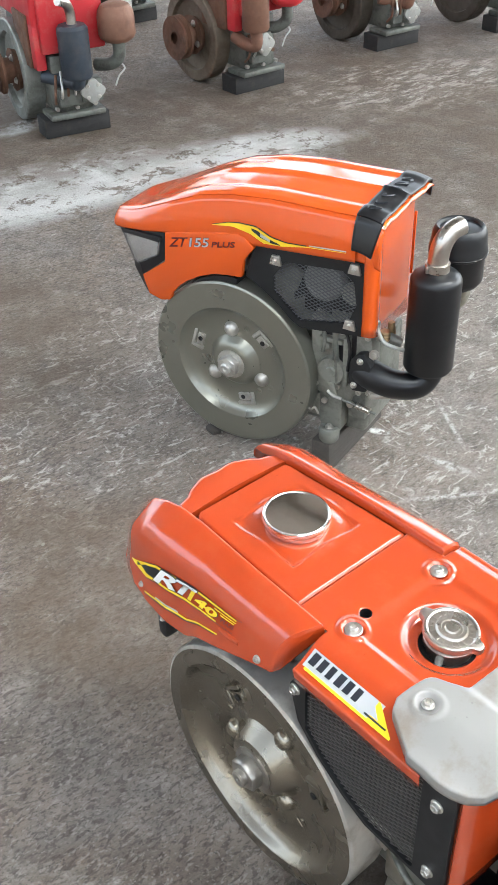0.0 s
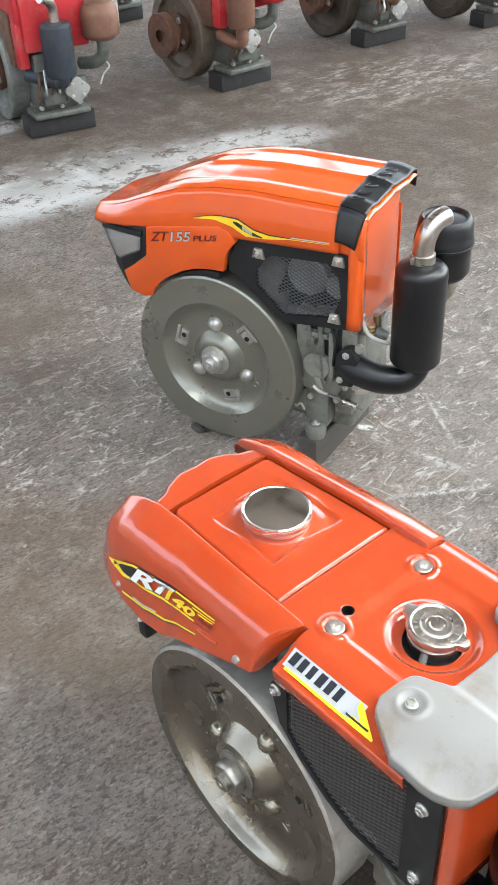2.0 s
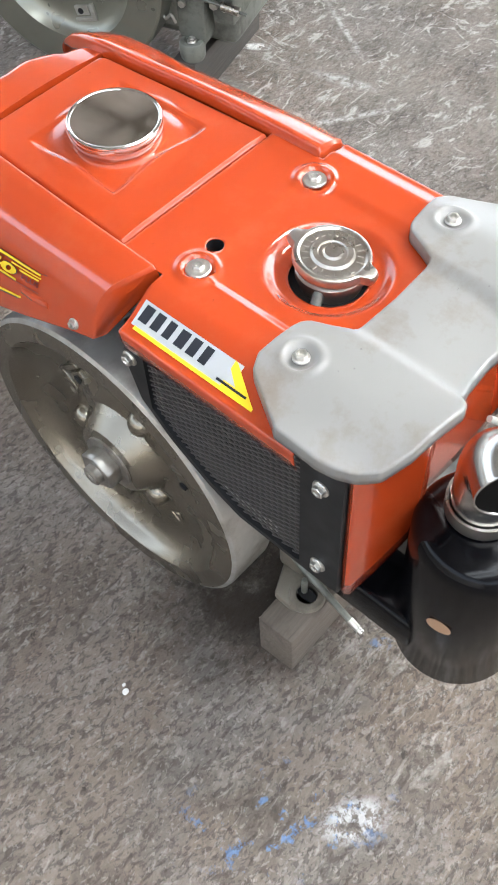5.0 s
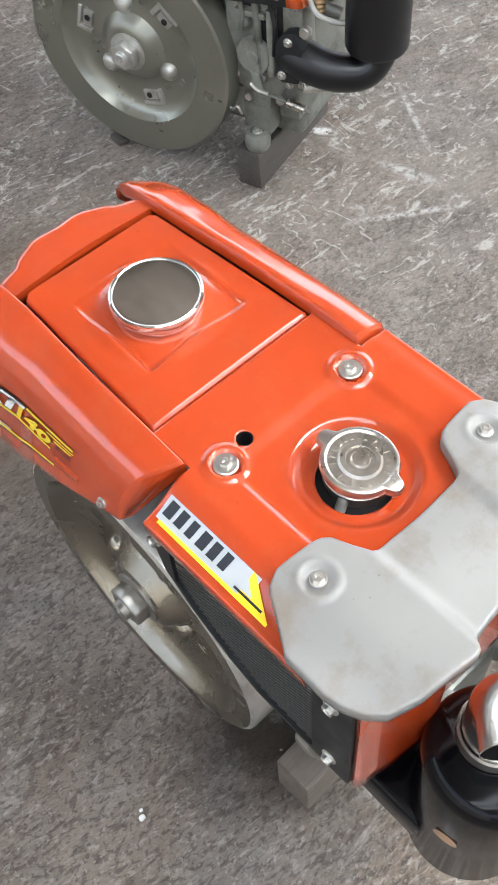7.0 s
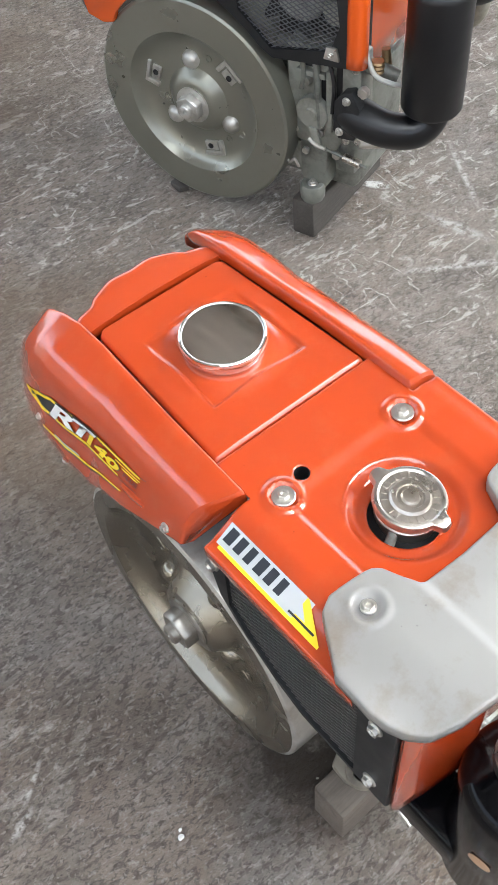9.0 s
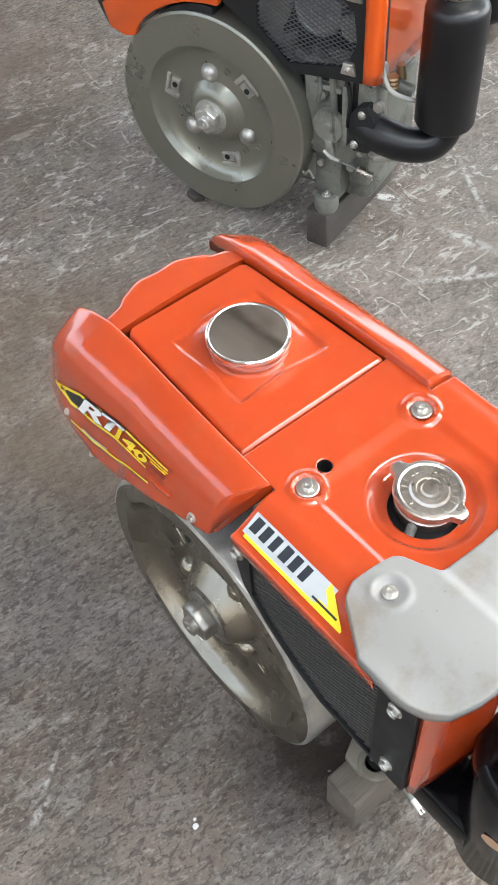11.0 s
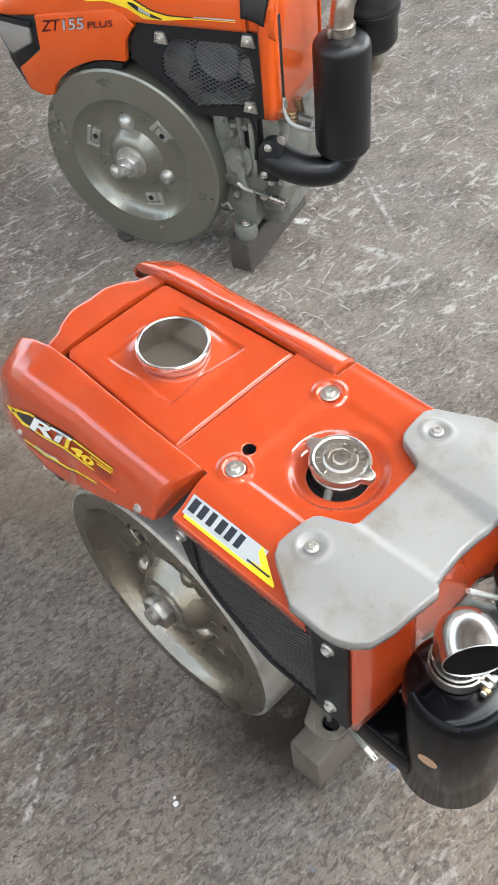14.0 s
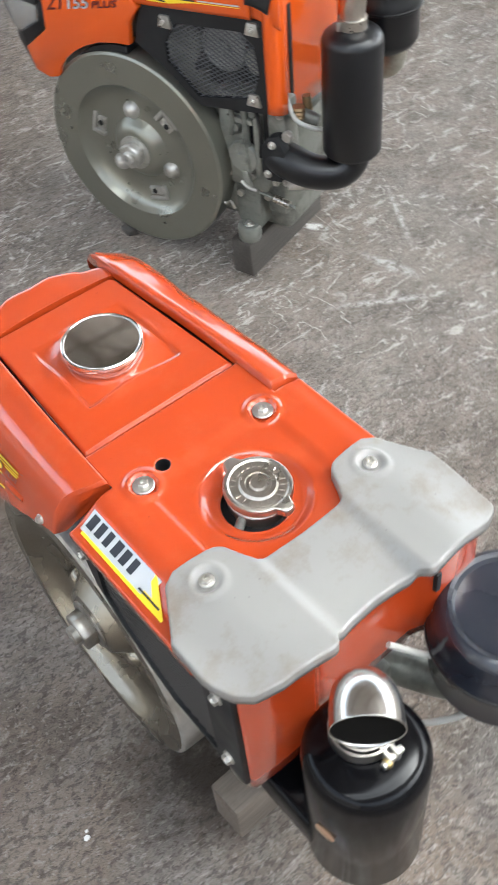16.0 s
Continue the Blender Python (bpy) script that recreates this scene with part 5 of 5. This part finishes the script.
part("valve_spring", lathe([(0.011, 0), (0.013, 0.004), (0.011, 0.008), (0.013, 0.012), (0.011, 0.016), (0.013, 0.020), (0.011, 0.024), (0, 0.024)], 18, Matrix.Translation((0.05, -0.372, 0.395))), cast("brass_c", (0.4, 0.28, 0.15), 0.9, 0.4), B)
for y, z in ((-0.205, 0.40), (-0.270, 0.395), (-0.335, 0.395), (-0.318, 0.241), (-0.343, 0.248), (-0.205, 0.235)):
    bolt("case_bolt", Matrix.Translation((0.040, y, z)) @ Matrix.Rotation(radians(-90), 4, "Y"), 0.006, B, "", 1.3)
part("governor_disc", lathe([(0, 0), (0.012, 0), (0.014, 0.006), (0.036, 0.006), (0.038, 0.010), (0.038, 0.02), (0, 0.02)], 36, Matrix.Translation((0.018, -0.251, 0.290)) @ X_AXIS @ Matrix.Diagonal((0.9, 0.9, 1, 1))), case_grey, B)
part("control_lever", prism([(-0.246, 0.262), (-0.262, 0.262), (-0.274, 0.222), (-0.266, 0.214), (-0.256, 0.220)], 0.020, 0.026, 0.0015, STAND), case_grey, B)
part("link_rod", tube([(0.024, -0.264, 0.222), (0.024, -0.31, 0.216), (0.024, -0.372, 0.206)], 0.0032, 10), cast_block, B)
part("link_end", tube([(0.024, -0.322, 0.2145), (0.024, -0.357, 0.209)], 0.0085, 14), chrome_brushed, B)
part("injector", tube([(0.05, -0.34, 0.235), (0.085, -0.395, 0.232), (0.12, -0.445, 0.228)], [0.010, 0.010, 0.007], 14), steel_bolt, B, "bright injector nozzle")
part("injector_nut", hexagon(0.0125, 0, 0.016, Matrix.Translation((0.078, -0.385, 0.2325)) @ Matrix.Rotation(radians(33), 4, "Z") @ Matrix.Rotation(radians(90), 4, "X")), steel_bolt, B)
part("fuel_hose", tube([(0.05, -0.345, 0.44), (0.03, -0.375, 0.405), (0.045, -0.405, 0.385), (0.09, -0.42, 0.36)], 0.0045, 12), white_wire, B, "pale fuel hose")
part("pipe_union", tube([(0.06, -0.36, 0.40), (0.07, -0.405, 0.385)], [0.016, 0.012], 14), cast_block, B)
part("brass_valve", tube([(0.075, -0.375, 0.43), (0.075, -0.378, 0.40)], [0.008, 0.010], 14), cast("brass_b", (0.42, 0.3, 0.16), 0.9, 0.4), B, "brass fuel valve")
part("hose_stub", tube([(0.07, -0.345, 0.392), (0.07, -0.395, 0.385)], [0.015, 0.013], 16), case_grey, B)
part("drain_hook", tube([(0.028, -0.185, 0.185), (0.022, -0.20, 0.165), (0.022, -0.212, 0.175), (0.022, -0.222, 0.16)], 0.003, 8), steel_bolt, B)
foot(B, 0.245, -0.240, 0.086, case_grey)

for y, z, rr in ((-0.262, 0.245, 0.010), (-0.300, 0.205, 0.009), (-0.322, 0.205, 0.009), (-0.232, 0.195, 0.008)):
    part("case_plug", hexagon(rr, 0, 0.010, Matrix.Translation((0.040, y, z)) @ Matrix.Rotation(radians(-90), 4, "Y")), steel_bolt, B)
part("breather_pipe", tube([(0.036, -0.222, 0.40), (0.030, -0.232, 0.365), (0.030, -0.226, 0.335)], 0.005, 10), cast_block, B)
part("return_pipe", tube([(0.034, -0.285, 0.395), (0.026, -0.298, 0.36), (0.030, -0.292, 0.30)], 0.004, 10), black_rough, B)
part("adjuster_screw", tube([(0.022, -0.246, 0.235), (0.018, -0.262, 0.228), (0.018, -0.284, 0.226)], 0.004, 10), steel_bolt, B)
# exhaust
b = prism([(-0.338, 0.362), (-0.318, 0.355), (-0.302, 0.335), (-0.300, 0.275), (-0.312, 0.258), (-0.345, 0.262), (-0.355, 0.33)], 0.018, 0.042, 0.002, STAND)
flange = part("exhaust_flange", b, black_rough, B)
for y, z in ((-0.328, 0.342), (-0.314, 0.274)):
    bolt("flange_bolt", Matrix.Translation((0.018, y, z)) @ Matrix.Rotation(radians(-90), 4, "Y"), 0.0065, B, "", 1.3)
part("exhaust_elbow", tube([(0.055, -0.31, 0.302), (0.045, -0.35, 0.296), (0.050, -0.40, 0.285), (0.070, -0.445, 0.285), (0.090, -0.463, 0.305), (0.092, -0.464, 0.335)], [0.036, 0.036, 0.034, 0.033, 0.034, 0.036], 28), black_satin, B, "black exhaust elbow")
can_b = muffler(B, 0.092, -0.464, 0.325, 0.565, 0.0565, None, black_satin)
part("tail_pipe", tube([(0.092, -0.464, 0.568), (0.092, -0.464, 0.598), (0.097, -0.468, 0.632), (0.116, -0.478, 0.655), (0.142, -0.490, 0.660)], [0.022, 0.022, 0.022, 0.021, 0.021], 32, None, False, 10), chrome_brushed, can_b, "bent chromed tail pipe", 60, thick=0.0015)
part("pipe_clamp", lathe([(0.0215, 0.572), (0.0265, 0.572), (0.0265, 0.590), (0.0215, 0.590)], 40, Matrix.Translation((0.092, -0.464, 0))), chrome_brushed, can_b)
part("clamp_lug", box(0.060, 0.072, -0.455, -0.449, 0.574, 0.590, 0.001), steel_bolt, can_b)
air_cleaner(B, 0.245, -0.455, 0.46, 0.625, 0.064, black_satin)
part("intake_pipe", tube([(0.262, -0.468, 0.47), (0.264, -0.466, 0.43), (0.268, -0.44, 0.405), (0.27, -0.37, 0.40)], 0.021, 20), cast("alloy", (0.38, 0.36, 0.3), 0.6, 0.45), B, "pale alloy intake pipe")
wood_block("wood_block", pose(0.673, 0.924, 0) @ pose(0, 0, 0, 0, 0, 20.2) @ pose(0.150, -0.245, 0.0, 0, 0, -3), 0.285, 0.052, 0.086, wood_dirty, "dark worn timber block under the taller engine")
b = box(-0.018, 0.018, -0.012, 0.012, 0, 0.018, 0.005, 2)
for v in b.verts:
    v.co += 0.006 * noise.noise_vector(v.co * 40)
ob = part("stone_chock", b, wood_dirty)
ob.matrix_world = pose(0.673, 0.924, 0) @ pose(0, 0, 0, 0, 0, 20.2) @ pose(0.015, 0.085, 0, 0, 0, 70)
tagged(ob, "small dark stone wedged under the flywheel", "stone")
# ---- the row of older red engines on the far side ----
def red_engine(m, label, wheel_mat, style):
    E = thing("old_diesel_engine", m, label, "engine", "row of old engines")
    R, cz = 0.225, 0.232
    c = Matrix.Translation((0, 0, cz)) @ X_AXIS
    w = part("flywheel", lathe([(0, 0.03), (0.14, 0.03), (0.165, 0.022), (0.172, 0.0), (R - 0.008, 0.0), (R, 0.006), (R, 0.085), (R - 0.01, 0.09), (0, 0.09)], 72, c), wheel_mat, E)
    if style["pulley"]:
        pr = style["pulley"]
        p = part("belt_pulley", lathe([(0.03, -0.10), (pr, -0.10), (pr, -0.088), (pr - 0.02, -0.075), (pr, -0.062), (pr, -0.05), (0.06, -0.045), (0.055, 0.0), (0.095, 0.004), (0.085, 0.035), (0, 0.035)], 48, c), rusty, w, "rusty belt pulley")
        part("pulley_bore", lathe([(pr - 0.03, -0.098), (pr - 0.035, -0.07), (0.03, -0.068), (0, -0.068)], 40, c), rusty, p)
        for k in range(4):
            a = k * math.pi / 2 + 0.5
            bolt("pulley_bolt", Matrix.Translation((0.0, 0.07 * math.cos(a), cz + 0.07 * math.sin(a))) @ Matrix.Rotation(radians(-90), 4, "Y"), 0.011, p)
    b = box(0.075, 0.28, -0.16, 0.26, 0.10, 0.50, 0.02, 2)
    box(0.085, 0.27, -0.35, -0.10, 0.11, 0.36, 0.015, 2, b)
    box(0.10, 0.22, -0.385, -0.33, 0.14, 0.22, 0.01, 2, b)
    part("crankcase", b, old_block, E)
    # cover plate with rounded lobes on the end of the cylinder
    pts = [(0.052 * (1 + 0.12 * math.cos(4 * a)) * math.cos(a), 0.05 * (1 + 0.12 * math.cos(4 * a)) * math.sin(a)) for a in [2 * math.pi * k / 32 for k in range(32)]]
    cx, cz2 = style.get("at", (0.215, 0.19))
    b = box(cx - 0.05, cx + 0.05, -0.396, -0.33, cz2 - 0.05, cz2 + 0.05, 0.008, 2)
    part("valve_box", b, old_block, E)
    cov = part("valve_cover", prism(pts, 0, 0.018, 0.003, Matrix.Translation((cx, -0.395, cz2)) @ Matrix.Rotation(radians(90), 4, "X")), style["cover"], E, "pale cast end cover")
    for k in range(4):
        a = math.pi / 4 + k * math.pi / 2
        bolt("cover_bolt", Matrix.Translation((cx + 0.036 * math.cos(a), -0.413, cz2 + 0.036 * math.sin(a))) @ Matrix.Rotation(radians(90), 4, "X"), 0.006, cov)
    body = part("hood", box(0.03, 0.34, -0.35, 0.26, 0.47, 0.70, 0.02, 3), red_paint, E, "faded red hood")
    part("radiator_panel", box(0.028, 0.075, -0.345, -0.28, 0.30, 0.49, 0.008, 2), red_paint, E)
    part("rear_panel", box(0.055, 0.345, -0.372, -0.335, 0.37, 0.69, 0.01, 2), red_paint, E)
    part("side_plate", box(0.02, 0.035, -0.28, -0.08, 0.30, 0.52, 0.006, 2), rusty, E)
    x, y, z0, z1, r = style["can"]
    can = part("muffler", lathe([(0, z0), (r - 0.008, z0), (r, z0 + 0.012), (r, z1 - 0.014), (r - 0.01, z1), (0, z1 + 0.006)], 40, Matrix.Translation((x, y, 0))), style["can_mat"], E)
    part("tail_pipe", tube([(x, y, z1), (x, y, z1 + 0.05), (x - 0.02, y - 0.02, z1 + 0.09), (x - 0.06, y - 0.04, z1 + 0.11)], 0.021, 18), chrome_brushed, can)
    part("exhaust_elbow", tube([(0.06, -0.30, 0.27), (x - 0.02, y + 0.05, 0.245), (x, y, 0.25), (x, y, z0 + 0.01)], 0.03, 18), style["can_mat"], E)
    ax = style.get("pot_x", 0.37)
    pot = part("air_cleaner", lathe([(0, 0.40), (0.055, 0.40), (0.076, 0.415), (0.082, 0.43), (0.082, 0.50), (0.078, 0.525), (0.062, 0.55), (0.03, 0.562), (0, 0.565)], 40, Matrix.Translation((ax, -0.42, 0))), style["pot"], E)
    part("intake_pipe", tube([(ax, -0.42, 0.41), (ax, -0.42, 0.34), (ax - 0.03, -0.39, 0.30), (ax - 0.08, -0.33, 0.29)], 0.028, 16), old_block, E)
    part("clip_band", lathe([(0.03, 0.395), (0.034, 0.395), (0.034, 0.412), (0.03, 0.412)], 28, Matrix.Translation((ax, -0.42, 0))), steel_bolt, pot)
    part("fuel_line", tube([(ax + 0.01, -0.40, 0.30), (ax + 0.02, -0.42, 0.28), (ax - 0.01, -0.42, 0.25), (ax - 0.03, -0.42, 0.21)], 0.004, 8), white_wire, E)
    for k in range(5):
        part("pipe", tube([(0.09 + 0.03 * k, -0.34, 0.15 + 0.02 * k), (0.08 + 0.03 * k, -0.392 - 0.008 * (k % 2), 0.20), (0.10 + 0.025 * k, -0.36, 0.28 + 0.012 * k)], 0.006, 8), steel_bolt if k % 2 else rusty, E)
    part("foot", box(0.05, 0.31, -0.385, -0.24, 0.085, 0.112, 0.008, 2), old_block, E)
    for k in range(7):
        a = 0.09 + 0.03 * k
        part("head_stud", hexagon(0.010, 0, 0.02, Matrix.Translation((a, -0.345 - 0.012 * (k % 2), 0.13 + 0.03 * (k % 3))) @ Matrix.Rotation(radians(90), 4, "X")), rusty if k % 3 else steel_bolt, E)
    wood_block("wood_block", m @ pose(0.18, -0.285, 0.0), 0.31, 0.12, 0.086, wood_black, "oil-black timber block under an old engine").matrix_world = m @ pose(0.18, -0.285, 0.0)
    return E
old_block = cast("old_block", (0.13, 0.135, 0.118), 0.25, 0.55, (0.03, 0.026, 0.022), 0.8, 0.4)
pale_cast = cast("pale_cast", (0.34, 0.34, 0.32), 0.3, 0.5, (0.2, 0.18, 0.15), 0.4)
brown_tin = cast("brown_tin", (0.2, 0.1, 0.065), 0.2, 0.55, (0.08, 0.05, 0.04), 0.4, 0.3)
grey_wheel = cast("grey_wheel", (0.24, 0.25, 0.23), 0.4, 0.5)
blue_black = cast("blue_black_tin", (0.035, 0.045, 0.06), 0.2, 0.5, (0.1, 0.09, 0.08), 0.4, 0.2)
brown_wheel = cast("brown_wheel", (0.17, 0.135, 0.10), 0.4, 0.6, (0.07, 0.045, 0.03), 0.6, 0.4)
dark_wheel = cast("dark_wheel", (0.085, 0.07, 0.055), 0.4, 0.6, (0.04, 0.03, 0.02), 0.5, 0.4)
red_engine(pose(1.517, 3.65, 0, 0, 0, -12), "old red diesel engine with rusty pulley and blue-black muffler", grey_wheel, dict(pulley=0.10, can=(0.18, -0.43, 0.275, 0.495, 0.068), at=(0.250, 0.20), pot_x=0.385, can_mat=blue_black, pot=brown_tin, cover=pale_cast))
red_engine(pose(2.485, 3.555, 0, 0, 0, -2), "old red diesel engine with brown wheel and rusty exhaust", brown_wheel, dict(pulley=0.105, can=(0.092, -0.43, 0.315, 0.60, 0.066), at=(0.165, 0.235), pot_x=0.292, can_mat=brown_tin, pot=red_paint, cover=pale_cast))
red_engine(pose(3.55, 3.61, 0, 0, 0, -4), "old diesel engine with dark ringed wheel and brown muffler", dark_wheel, dict(pulley=0.09, can=(0.18, -0.41, 0.32, 0.48, 0.05), can_mat=brown_tin, pot=blue_black, cover=pale_cast))
red_engine(pose(4.33, 3.40, 0, 0, 0, -6), "old dark diesel engine on an oily timber block", dark_wheel, dict(pulley=0, can=(0.18, -0.41, 0.32, 0.48, 0.05), can_mat=blue_black, pot=blue_black, cover=pale_cast))
red_engine(pose(2.791, 5.13, 0, 0, 0, -4), "old dark diesel engine standing behind the row", dark_wheel, dict(pulley=0, can=(0.18, -0.41, 0.32, 0.48, 0.05), can_mat=blue_black, pot=blue_black, cover=blue_black))
b = box(2.82, 2.89, 4.71, 4.77, 0.0, 2.2, 0.006)
tagged(part("post_white", b, wall_mat), "white painted shed post", "post", kind="structure")

# loose chips of paint and cement on the floor
rng = random.Random(7)
b = bmesh.new()
for k in range(220):
    x, y = rng.uniform(-0.5, 2.6), rng.uniform(-0.6, 2.6)
    r = rng.uniform(0.0012, 0.0045)
    bmesh.ops.create_icosphere(b, subdivisions=1, radius=r, matrix=Matrix.Translation((x, y, r * 0.25)) @ pose(0, 0, 0, 0, 0, rng.uniform(0, 360)) @ Matrix.Diagonal((rng.uniform(0.7, 1.8), 1, 0.45, 1)))
grit_mat = cast("floor_grit", (0.24, 0.22, 0.19), 0.0, 0.8, (0.1, 0.08, 0.06), 0.8)
tagged(part("floor_grit", b, grit_mat), "loose chips of cement on the floor", "debris", kind="stuff")
for x, y, r in ((-0.171, -0.136, 0.0038), (-0.166, -0.127, 0.0022)):
    b = bmesh.new()
    bmesh.ops.create_icosphere(b, subdivisions=2, radius=r)
    for v in b.verts:
        v.co = Vector((v.co.x * 1.3, v.co.y, v.co.z * 0.5)) + 0.4 * r * noise.noise_vector(v.co * 300)
    ob = part("paint_flake", b, white_film)
    ob.location = (x, y, r * 0.3)
    tagged(ob, "small white paint flake on the floor", "flake", "paint flakes")
